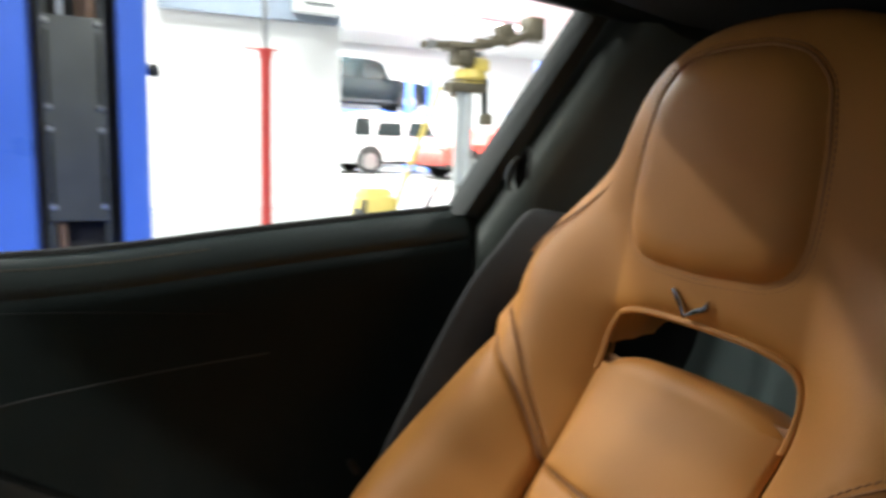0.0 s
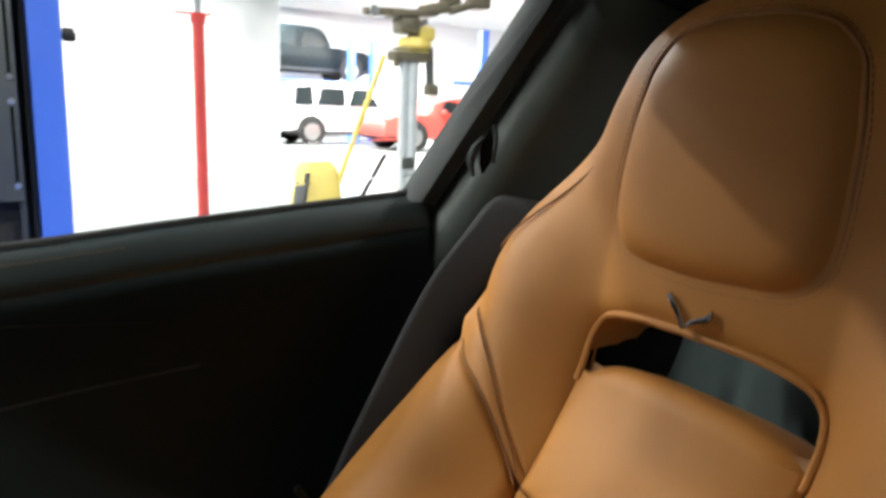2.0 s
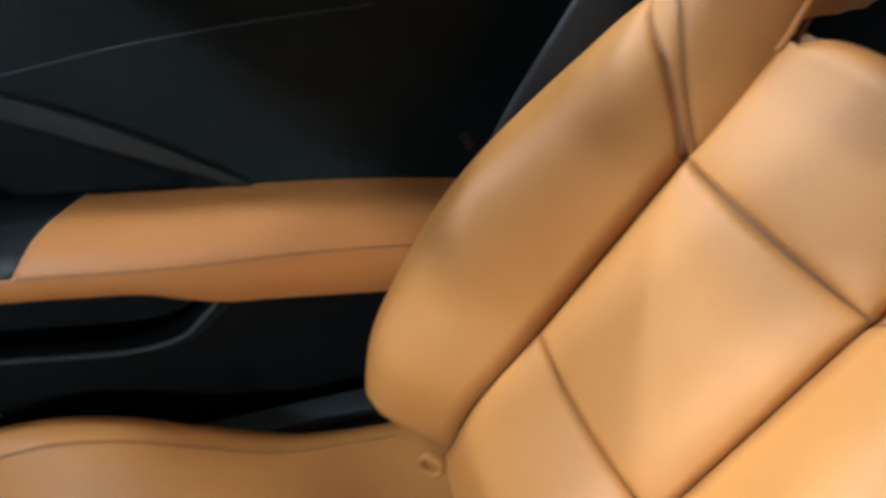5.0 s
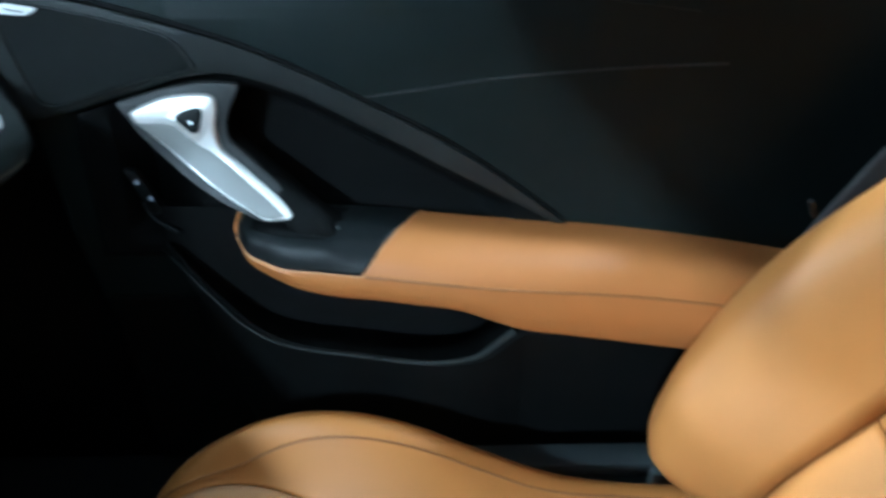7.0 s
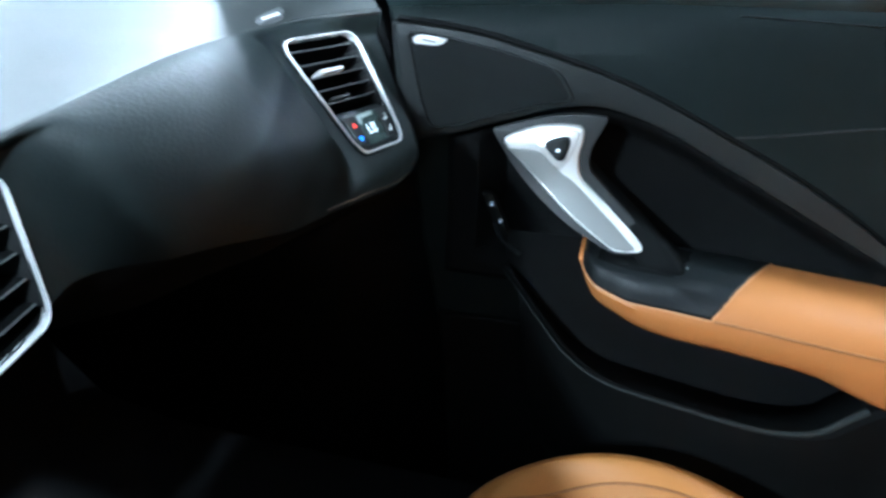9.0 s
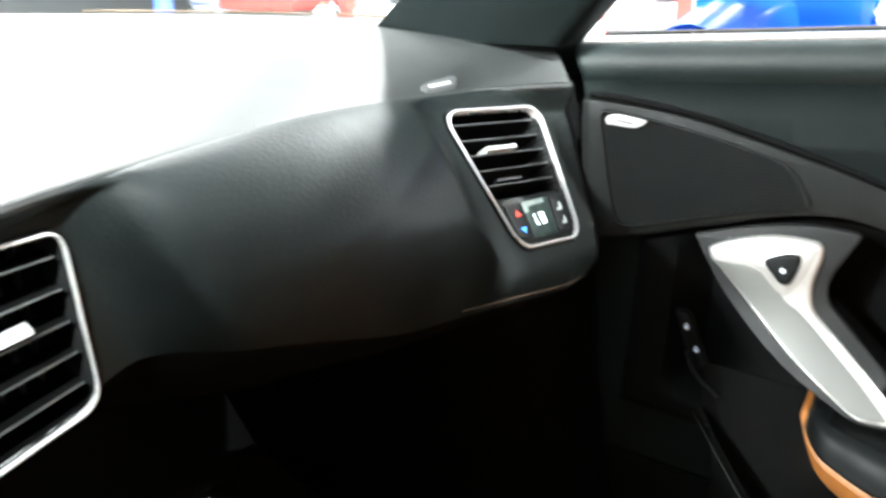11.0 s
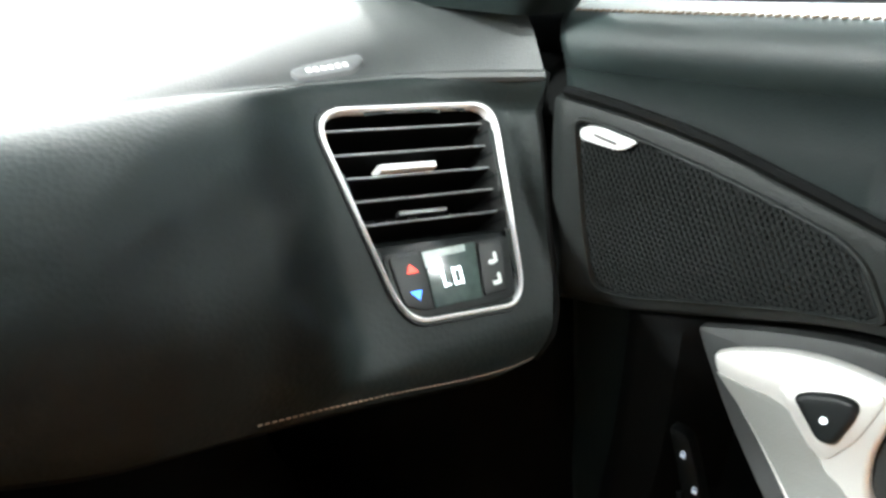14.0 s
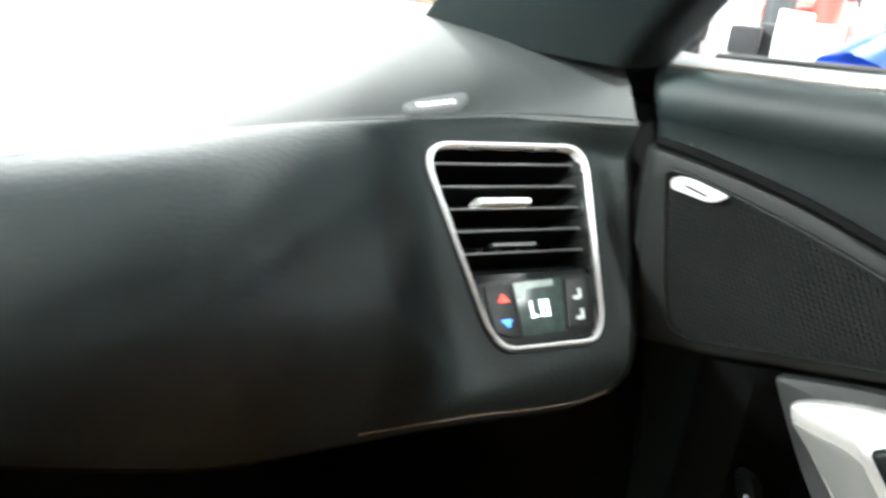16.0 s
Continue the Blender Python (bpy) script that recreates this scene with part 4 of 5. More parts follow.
part("film_strip", slab(rounded([(0.285, 0.700), (0.60, 0.690), (0.595, 0.722), (0.36, 0.732), (0.33, 0.775), (0.278, 0.775)], 0.008, 3), lambda a, b, c: at1(a, b, c + 0.0023), 0.0003), FILM, panel, "pale smear on the display")
part("temperature_switch", slab(rounded([(0.055, 0.705), (0.275, 0.699), (0.235, 0.958), (0.17, 0.960), (0.03, 0.93)], 0.03, 5), lambda a, b, c: at1(a, b, c + 0.0008), 0.002, 0.0008), PLASTIC, panel)
part("seat_switch", slab(rounded([(0.695, 0.690), (0.895, 0.684), (0.878, 0.93), (0.655, 0.943)], 0.03, 5), lambda a, b, c: at1(a, b, c + 0.0008), 0.002, 0.0008), PLASTIC, panel)
part("red_arrow", slab([(0.13, 0.79), (0.215, 0.787), (0.172, 0.748)], lambda a, b, c: at1(a, b, 0.0029 + c), 0.0003), RED_LED, panel, "red arrow light")
part("blue_arrow", slab([(0.105, 0.872), (0.19, 0.869), (0.15, 0.912)], lambda a, b, c: at1(a, b, 0.0029 + c), 0.0003), BLUE_LED, panel, "blue arrow light")


def seat_icon(b0):
    seat = join(slab([(0.79, b0), (0.815, b0), (0.815, b0 + 0.05), (0.79, b0 + 0.05)], lambda a, b, c: at1(a, b, 0.0029 + c), 0.0003), slab([(0.745, b0 + 0.035), (0.79, b0 + 0.035), (0.79, b0 + 0.055), (0.745, b0 + 0.055)], lambda a, b, c: at1(a, b, 0.0029 + c), 0.0003))
    return part("seat_icon", seat, ICON, panel)


seat_icon(0.745)
seat_icon(0.845)
o, ex, ey = at1(0.448, 0.83, 0.0026), (at1(0.7, 0.822) - at1(0.3, 0.835)).normalized(), (at1(0.5, 0.7) - at1(0.5, 0.95))
ez = ex.cross(ey).normalized()
ey = ez.cross(ex)
turn = Matrix.Translation(o) @ Matrix((ex, ey, ez)).transposed().to_4x4()
STROKES = ((-0.0058, 0.0, 0.0013, 0.0094), (-0.0035, -0.0041, 0.0034, 0.0013), (0.0012, 0.0, 0.0013, 0.0094), (0.0058, 0.0, 0.0013, 0.0094), (0.0035, 0.0041, 0.0034, 0.0013), (0.0035, -0.0041, 0.0034, 0.0013))
bm = join(*[block((w, h, 0.0002), (0.9 * a + 0.12 * b, 0.9 * b, 0)) for a, b, w, h in STROKES])
bmesh.ops.transform(bm, matrix=turn, verts=bm.verts)
part("readout", bm, WHITE_LED, panel, "white LO readout", smooth=False)
vent(VENT2, "air_vent", "black slatted centre air vent in a bright frame", 0.9, [0.45, 0.13, 0.16, 0.06], (0.13, 0.31, 0.49, 0.67, 0.85), (0.42, 0.66, 0.43))

# door mirror outside the side window
mirror = thing("door_mirror", (-0.42, 0.93, 0.80), "blue painted door mirror outside the side window", "mirror")
rows = []
for s_, r in ((0.0, 0.05), (0.04, 0.35), (0.15, 0.66), (0.35, 0.88), (0.6, 0.98), (0.85, 1.0), (1.0, 1.0)):
    c = Vector((-0.500, 0.985, 0.899)).lerp(Vector((-0.292, 1.045, 0.918)), s_)
    ax = Vector((0.43, 0.9, 0)).normalized()
    ring = rounded([(-0.115, -0.065), (0.10, -0.055), (0.115, 0.05), (-0.10, 0.075)], 0.045, 6)
    rows.append([tuple(c + ax * p[0] * r + Vector((0, 0, p[1] * r))) for p in ring])
part("shell", from_rows(rows, True), BLUE_CAR, mirror, thick=0.004, away=(0, 0, 0.0))
ring = rows[-1]
c = sum((Vector(p) for p in ring), Vector()) / len(ring)
part("rim", tube([tuple(c + (Vector(p) - c) * 0.97) for p in ring], 0.003, 7, True), BLUE_CAR, mirror)
part("mirror_glass", from_rows([[tuple(c + (Vector(p) - c) * g + Vector((-0.003, 0, 0))) for p in ring] for g in (0.96, 0.5, 0.02)], True), MIRROR, mirror, "mirror glass")
part("stalk", tube([(-0.47, 0.84, 0.84), (-0.45, 0.92, 0.87), (-0.43, 0.97, 0.88)], 0.045, 12), BLUE_CAR, mirror)

# ---- passenger seat ----
seat = thing("bucket_seat", (0.0, 0.368, 0.19), "tan leather sports bucket seat with black belt beside the door", "car seat")
YC = 0.368
back = Func((0.36, 0.145), (0.42, 0.168), (0.48, 0.192), (0.557, 0.246), (0.631, 0.293), (0.724, 0.352), (0.77, 0.385), (0.82, 0.417), (0.88, 0.429), (0.95, 0.440), (1.05, 0.452), (1.10, 0.463), (1.13, 0.480))
wing = Func((0.36, 0.035), (0.43, 0.056), (0.478, 0.071), (0.53, 0.090), (0.58, 0.101), (0.66, 0.099), (0.722, 0.078), (0.775, 0.058), (0.82, 0.046), (0.88, 0.036), (0.94, 0.022), (1.0, 0.002), (1.05, -0.012), (1.13, -0.02))


def front(w, z):
    """The backrest's front face at w from its middle and height z."""
    a = abs(w)
    f = wing(z)
    if a <= 0.097:
        off = 0.008 * (1 - (a / 0.097) ** 2)
    else:
        s = (a - 0.097) / 0.11
        k = 3 * s * s - 2 * s**3 if s < 1 else 1 - 0.9 * (s - 1) ** 2 * 2.2
        off = f * k + 0.018 * math.sin(math.pi * min(1, s)) * min(1.0, max(0.0, (0.95 - z) / 0.12))
    return back(z) - off


def soft_edge(d, r=0.008, deep=0.0055):
    """How far leather sinks towards a seam at distance d."""
    return deep * math.exp(-max(0.0, d) / r)


def leather(bm_rows, name, label="", mat=None, parent=None, thick=0.006):
    return part(name, from_rows(bm_rows), mat or TAN, parent or seat, label, thick=thick, away=(1, 0, -0.6))


# insert: three padded panels between two cross seams
def insert(z0, z1, top=False):
    rows = []
    for v in np.linspace(0, 1, 30):
        z = z0 + (z1 - z0) * v
        row = []
        for u in np.linspace(-1, 1, 30):
            w = u * (0.0965 + 0.0035 * (max(0.0, (z - 0.74) / 0.075) if top else 0.0))
            zz = z + 0.012 * (1 - u * u) * (0.3 if top else 0.0)
            d = min(0.0965 - abs(w), (zz - z0), (z1 - zz) if not top else 1)
            x = front(w, zz) + soft_edge(d) - 0.003 * (1 - u**4) * math.sin(math.pi * min(1, max(0, v)) ** (1 if not top else 0.6))
            row.append((x, YC + w, zz))
        rows.append(row)
    if top:
        last = rows[-1]
        for dx, dz in ((0.004, 0.006), (0.014, 0.010), (0.030, 0.009), (0.055, 0.0), (0.07, -0.03)):
            rows.append([(p[0] + dx, YC + (p[1] - YC) * (1 - dx * 0.6), p[2] + dz - 0.010 * (abs(p[1] - YC) / 0.0965) ** 4) for p in last])
    return leather(rows, "back_insert", "tan leather padded backrest panel")


insert(0.40, 0.5566)
insert(0.5574, 0.7236)
insert(0.7244, 0.816, True)

# darker tan sheet under the leather, seen only in the seams
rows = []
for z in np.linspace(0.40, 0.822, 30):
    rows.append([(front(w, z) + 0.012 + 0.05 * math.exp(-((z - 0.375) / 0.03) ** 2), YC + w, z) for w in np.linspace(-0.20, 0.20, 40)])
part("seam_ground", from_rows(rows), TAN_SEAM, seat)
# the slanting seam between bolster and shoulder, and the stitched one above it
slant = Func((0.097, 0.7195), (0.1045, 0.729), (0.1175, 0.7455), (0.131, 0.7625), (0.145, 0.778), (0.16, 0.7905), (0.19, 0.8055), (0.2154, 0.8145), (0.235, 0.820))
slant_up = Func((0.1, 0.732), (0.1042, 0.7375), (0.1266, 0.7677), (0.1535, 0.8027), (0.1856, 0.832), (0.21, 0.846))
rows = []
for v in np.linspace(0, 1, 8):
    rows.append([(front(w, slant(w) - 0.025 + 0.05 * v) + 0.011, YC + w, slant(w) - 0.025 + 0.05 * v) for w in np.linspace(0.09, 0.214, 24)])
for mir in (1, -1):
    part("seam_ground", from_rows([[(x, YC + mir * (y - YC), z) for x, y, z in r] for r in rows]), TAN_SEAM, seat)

# side bolsters
def bolster(side):
    rows = []
    keys = ((0.098, 1.0, 0.0), (0.112, 1, 0), (0.13, 1, 0), (0.15, 1, 0), (0.17, 1, 0), (0.19, 1, 0), (0.207, 1, 0), (0.222, 1, 0.002), (0.234, 1, 0.010), (0.242, 1, 0.024), (0.246, 1, 0.045), (0.247, 1, 0.075), (0.243, 1, 0.11), (0.232, 1, 0.15), (0.20, 1, 0.17))
    for v in np.linspace(0, 1, 56):
        row = []
        for w, _, dx in keys:
            zt = slant(min(w, 0.222)) - 0.25 * dx - 0.03 * max(0.0, (w - 0.215) / 0.03)
            zb = 0.385 + 0.02 * (w > 0.2)
            z = zb + (zt - zb) * v
            narrow = 1.0 - 0.16 * math.exp(-((z - 0.385) / 0.035) ** 2) * (w > 0.15)
            ww = 0.097 + (w - 0.097) * narrow
            x = front(min(ww, 0.222), z) + dx
            d = min(ww - 0.097, (zt - z) * 0.8)
            x += soft_edge(d, 0.009, 0.005)
            x += 0.055 * math.exp(-((z - 0.375) / 0.03) ** 2)
            tuck = min(1.0, max(0.0, (0.57 - z) / 0.1))
            tuck = tuck * tuck * (3 - 2 * tuck)
            x -= 0.008 * tuck * min(1.0, (w - 0.097) / 0.06)
            row.append((x, YC + side * (0.097 + (ww - 0.097) * (1 - 0.12 * tuck)), z))
        rows.append(row)
    return leather(rows, "side_bolster", "tan leather side bolster")


bolster(1)
bolster(-1)

# upper back: horseshoe of leather round the opening, up to the head
OUT = [(0.0975, 0.7215), (0.118, 0.7470), (0.145, 0.7790), (0.18, 0.8020), (0.218, 0.8165), (0.226, 0.850), (0.225, 0.892), (0.212, 0.922), (0.190, 0.952), (0.167, 0.98), (0.147, 1.012), (0.137, 1.045), (0.121, 1.078), (0.088, 1.106), (0.05, 1.120), (0.0, 1.124)]
INN = [(0.0965, 0.7205), (0.0967, 0.738), (0.0975, 0.758), (0.0985, 0.778), (0.0995, 0.798), (0.1005, 0.817), (0.1012, 0.835), (0.0985, 0.850), (0.090, 0.862), (0.076, 0.868), (0.058, 0.8715), (0.042, 0.873), (0.026, 0.8735), (0.012, 0.874), (0.005, 0.874), (0.0, 0.874)]
out_, inn_ = spline(OUT, at=np.linspace(0, 1, 61)), spline(INN, at=np.linspace(0, 1, 61))
out_ = np.vstack([out_, out_[-2::-1] * (-1, 1)])
inn_ = np.vstack([inn_, inn_[-2::-1] * (-1, 1)])
rows = []
for o, i in zip(out_, inn_):
    row = []
    for d in (0.055, 0.03, 0.012, 0.004):
        row.append((front(i[0], i[1]) + d + 0.004, YC + i[0] * (1 - d * 0.1), i[1] - 0.25 * d * min(1.0, max(0.0, (i[1] - 0.80) / 0.06))))
    for v in np.linspace(0, 1, 36):
        w, z = i + (o - i) * v
        x = front(w, z)
        gap = np.linalg.norm((o - i) * v)
        far = np.linalg.norm((o - i) * (1 - v))
        x += 0.010 * math.exp(-gap / 0.007)
        x += soft_edge(far, 0.02, 0.022) * min(1.0, max(0.0, (o[1] - 0.832) / 0.03))
        if z < 0.86:
            line = (z - slant(abs(w))) / 1.3
            x += soft_edge(line, 0.009, 0.005) if line > 0 else 0
            x += 0.003 * math.exp(-((z - slant_up(abs(w))) / 0.0035) ** 2)
        row.append((x, YC + w, z))
    ex = row[-1]
    cz = 0.93
    for dx, g in ((0.012, 1.012), (0.03, 1.015), (0.06, 1.0), (0.10, 0.96), (0.13, 0.90)):
        row.append((ex[0] + dx, YC + o[0] * g, cz + (o[1] - cz) * (g if o[1] > cz else 1)))
    rows.append(row)
leather(rows, "upper_back", "tan leather upper backrest with an opening")
for side in (1, -1):
    for low in (True, False):
        pts = []
        for w in np.linspace(0.1015, 0.212 if low else 0.205, 26):
            z = slant(w) + 0.0013 if low else slant_up(w)
            pts.append((front(w, z) + (0.004 if low else 0.001), YC + side * w, z))
        part("back_seam", tube(pts, 0.0013 if low else 0.0009, 6), TAN_SEAM, seat)
    bits = []
    for w in np.arange(0.106, 0.20, 0.0042):
        z = slant_up(w) + 0.0048
        bits.append(tube([(front(w, z) - 0.0004, YC + side * w, z), (front(w + 0.0027, z + 0.003) - 0.0004, YC + side * (w + 0.0027), z + 0.003)], 0.0006, 5))
    tagged(part("back_stitching", join(*bits), TAN_SEAM, seat), kind="stuff")
    # seam along the shoulder
    pts = [(front(w, z) + 0.006, YC + side * w, z) for w, z in spline([(0.207, 0.903), (0.195, 0.921), (0.175, 0.9415), (0.154, 0.9614), (0.136, 0.980), (0.127, 0.993)], 24)]
    part("shoulder_seam", tube(pts, 0.0012, 6), TAN_SEAM, seat)
# piping round the opening
loop = [(front(w, z) + 0.006, YC + w, z + 0.001) for w, z in inn_ if z > 0.806]
part("opening_piping", tube(loop, 0.0032, 8), TAN, seat, "tan leather piping round the opening")
rows = []
for i in inn_[8:-8]:
    x = front(i[0], i[1])
    rows.append([(x + d, YC + i[0] * (1.0 - 0.6 * max(0, d - 0.03)), i[1] + 0.001) for d in (0.01, 0.04, 0.08, 0.12)])
part("opening_tunnel", from_rows(rows), MATT, seat, thick=0.004)

# head pad
PAD = [(0.0813, 0.9205), (0.0960, 0.940), (0.0985, 0.972), (0.0930, 1.02), (0.082, 1.066), (0.060, 1.089), (0.025, 1.096), (-0.025, 1.096), (-0.058, 1.087), (-0.078, 1.065), (-0.0865, 1.02), (-0.0875, 0.97), (-0.086, 0.942), (-0.078, 0.925), (-0.060, 0.916), (0.0, 0.9125), (0.055, 0.9145)]
pad = np.array(rounded(PAD, 0.012, 5))
mid = np.array((0.0, 1.0))
rows = []
for g in (1.03, 1.015, 1.0, 0.985, 0.96, 0.92, 0.86, 0.78, 0.68, 0.55, 0.4, 0.25, 0.12, 0.02):
    row = []
    for p in pad:
        w, z = mid + (p - mid) * g
        lift = 0.017 * (1 - max(0, (g - 0.55) / 0.45) ** 4) if g <= 1 else 0
        lift = -0.007 if g > 1.02 else (-0.007 if g > 1.0 else lift - 0.005)
        row.append((front(w, z) - lift, YC + w, z))
    rows.append(row)
part("head_pad", from_rows(rows + [[rows[-1][0]] * len(rows[-1])], True), TAN, seat, "tan leather head pad")
rim_ = [(front(w, z) + 0.0015, YC + w, z) for w, z in (mid + (pad - mid) * 1.006)]
part("pad_seam", tube(rim_, 0.0016, 6, True), TAN_SEAM, seat)
bits = []
outer = mid + (pad - mid) * 1.045
closed = np.vstack([outer, outer[:1]])
dist = np.r_[0, np.cumsum(np.linalg.norm(np.diff(closed, axis=0), axis=1))]
for q in np.arange(0, dist[-1], 0.0052):
    a = np.array([np.interp(q, dist, closed[:, k]) for k in (0, 1)])
    b = np.array([np.interp(q + 0.0033, dist, closed[:, k]) for k in (0, 1)])
    bits.append(tube([(front(*a) + 0.0006, YC + a[0], a[1]), (front(*b) + 0.0006, YC + b[0], b[1])], 0.0007, 5))
tagged(part("pad_stitching", join(*bits), TAN_SEAM, seat, "brown stitching round the head pad"), kind="stuff")


# two crossed flags in bright metal with dark fields under the head pad
def flag(points, lift=0.0, depth=0.003):
    points = [(0.002 + (a - 0.002) * 0.84, 0.8895 + (b - 0.8905) * 0.84) for a, b in points]
    return slab(points, lambda a, b, c: (front(a, b) - 0.001 - lift - c, YC + a, b), depth, 0.0006)


pennants = join(flag([(0.0250, 0.9030), (0.0215, 0.9058), (0.0100, 0.8955), (0.0030, 0.8860), (0.0006, 0.8795), (0.0036, 0.8790), (0.0075, 0.8850), (0.0150, 0.8925)]),
                flag([(0.0020, 0.8792), (-0.0010, 0.8850), (-0.0075, 0.8905), (-0.0175, 0.8950), (-0.0215, 0.9010), (-0.0225, 0.8945), (-0.0205, 0.8905), (-0.0100, 0.8860), (-0.0025, 0.8825)]))
part("seat_badge", pennants, DARK_CHROME, seat, "small chrome crossed-flag badge")
fields = join(flag([(0.0215, 0.9028), (0.0110, 0.8938), (0.0075, 0.8890), (0.0095, 0.8885), (0.0150, 0.8945)], 0.003, 0.0005),
              flag([(-0.0040, 0.8866), (-0.0085, 0.8893), (-0.0130, 0.8912), (-0.0125, 0.8885), (-0.0065, 0.8858)], 0.003, 0.0005))
part("badge_field", fields, GLOSS, seat, "dark field of the badge")

# shell behind
rows = []
for z in np.linspace(0.36, 1.10, 24):
    hw = 0.235 if z < 0.86 else 0.235 - 0.10 * min(1, (z - 0.86) / 0.2) - 0.4 * max(0, z - 1.04)
    rows.append([(back(z) + 0.075 + 0.05 * (1 - (u * u)) - (0 if abs(u) < 0.95 else 0.0), YC + u * hw, z) for u in np.linspace(-1, 1, 15) if not (0.80 < z < 0.865 and abs(u) < 0.4)] if not 0.79 < z < 0.87 else [(back(z) + 0.13, YC + u * hw, z) for u in np.linspace(-1, 1, 15)])
lower = rows[:[i for i, z in enumerate(np.linspace(0.36, 1.10, 24)) if z > 0.79][0]]
upper = rows[[i for i, z in enumerate(np.linspace(0.36, 1.10, 24)) if z > 0.87][0]:]
part("back_shell", from_rows(lower), PLASTIC, seat, "black seat back shell", thick=0.006)
part("back_shell", from_rows(upper), PLASTIC, seat, thick=0.006)

# cushion
crest_z = Func((-0.46, 0.24), (-0.43, 0.30), (-0.39, 0.365), (-0.33, 0.418), (-0.27, 0.444), (-0.21, 0.448), (-0.14, 0.430), (-0.07, 0.398), (0.0, 0.374), (0.08, 0.368), (0.2, 0.375))
crest_w = Func((-0.46, 0.19), (-0.33, 0.205), (-0.2, 0.21), (-0.05, 0.198), (0.05, 0.178), (0.2, 0.16))
mid_z = Func((-0.46, 0.26), (-0.43, 0.322), (-0.38, 0.370), (-0.3, 0.391), (-0.2, 0.387), (-0.05, 0.360), (0.1, 0.350), (0.2, 0.36))
ins_w = Func((-0.46, 0.155), (-0.40, 0.172), (-0.32, 0.180), (-0.22, 0.150), (-0.15, 0.131), (-0.03, 0.092), (0.08, 0.078), (0.2, 0.074))


def cushion_rows(side):
    rows = []
    for x in np.linspace(-0.455, 0.19, 54):
        m, c, cw = mid_z(x), crest_z(x), crest_w(x)
        row = []
        for s in np.linspace(0, 1, 26):
            if s < 0.6:
                k = s / 0.6
                w = ins_w(x) + (cw - ins_w(x)) * k
                z = m + (c - m) * (3 * k * k - 2 * k**3)
                z -= soft_edge(w - ins_w(x), 0.012, 0.008)
            else:
                k = (s - 0.6) / 0.4
                w = cw + 0.055 * math.sin(k * math.pi / 2)
                z = c - (c - 0.20) * (1 - math.cos(k * math.pi / 2))
            row.append((x + 0.0, YC + side * w, z))
        rows.append(row)
    return rows


for side in (1, -1):
    leather(cushion_rows(side), "cushion_bolster", "tan leather cushion bolster", thick=0.004)
    pts = []
    for x in np.linspace(-0.44, 0.13, 54):
        w = crest_w(x) - 0.018 + 0.010 * min(1.0, max(0.0, (x + 0.02) / 0.1))
        k = (w - ins_w(x)) / (crest_w(x) - ins_w(x))
        pts.append((x, YC + side * w, mid_z(x) + (crest_z(x) - mid_z(x)) * (3 * k * k - 2 * k**3) + 0.0002))
    part("cushion_seam", tube(pts, 0.0013, 6), TAN_SEAM, seat)
for x0, x1 in ((-0.455, -0.220), (-0.218, 0.02), (0.022, 0.19)):
    rows = []
    for x in np.linspace(x0, x1, 18):
        rows.append([(x, YC + u * (ins_w(x) - 0.001), mid_z(x) + 0.006 * (1 - u**4) - soft_edge(min(ins_w(x) * (1 - abs(u)), x - x0, x1 - x), 0.012, 0.008)) for u in np.linspace(-1, 1, 24)])
    leather(rows, "cushion_insert", "worn greyish tan leather front panel" if x0 < -0.4 else "tan leather cushion panel", mat=TAN_WORN if x0 < -0.4 else TAN, thick=0.004)
part("cushion_base", block((0.62, 0.44, 0.12), (-0.13, YC, 0.24), 0.03), PLASTIC, seat, "black seat base")
part("seat_rail", block((0.7, 0.05, 0.05), (-0.1, YC + 0.2, 0.195), 0.01), STEEL, seat)
part("seat_rail", block((0.7, 0.05, 0.05), (-0.1, YC - 0.2, 0.195), 0.01), STEEL, seat)
loop = [(0.153 + 0.009 * math.cos(k), 0.462 - 0.009 * math.cos(k) * 0.8, 0.398 + 0.013 * math.sin(k)) for k in np.linspace(0, 2 * math.pi, 16, endpoint=False)]
part("leather_loop", tube(loop, 0.004, 7, True), TAN, seat, "small tan leather loop")

# ---- seat belt ----
belt = thing("seat_belt", (0.2, 0.62, 0.5), "black woven seat belt hanging beside the seat", "seat belt")
left = spline([(0.476, 0.621, 0.936), (0.456, 0.633, 0.942), (0.438, 0.637, 0.938), (0.406, 0.637, 0.905), (0.367, 0.636, 0.861), (0.309, 0.636, 0.761), (0.267, 0.636, 0.68), (0.222, 0.636, 0.57), (0.196, 0.636, 0.46)], 40)
rows = []
for k, p in enumerate(left):
    s = k / 39
    across = Vector((0.55, -0.80, -0.05)).lerp(Vector((0.86, -0.40, -0.36)), min(1, s * 2.5)).normalized()
    rows.append([tuple(Vector(tuple(p)) + across * 0.028 * (a + 1) + Vector((-0.0016, -0.0016, 0)) * (1 - a * a)) for a in np.linspace(-1, 1, 9)])
part("webbing", from_rows(rows), WEB, belt, thick=0.0014, away=(1, 1, 0))
gm = Matrix.Translation((0.4445, 0.664, 0.986)) @ Matrix.Rotation(radians(24), 4, "Y") @ Matrix.Rotation(radians(-28), 4, "Z")
part("belt_slot", slab(rounded([(-0.004, 0.024), (0.004, 0.012), (0.010, -0.010), (0.007, -0.026), (-0.001, -0.016), (-0.007, 0.002)], 0.003, 4), lambda a, b, c: tuple(gm @ Vector((a, -0.004 - c, b))), 0.003), DARK, belt, "dark slot for the belt")
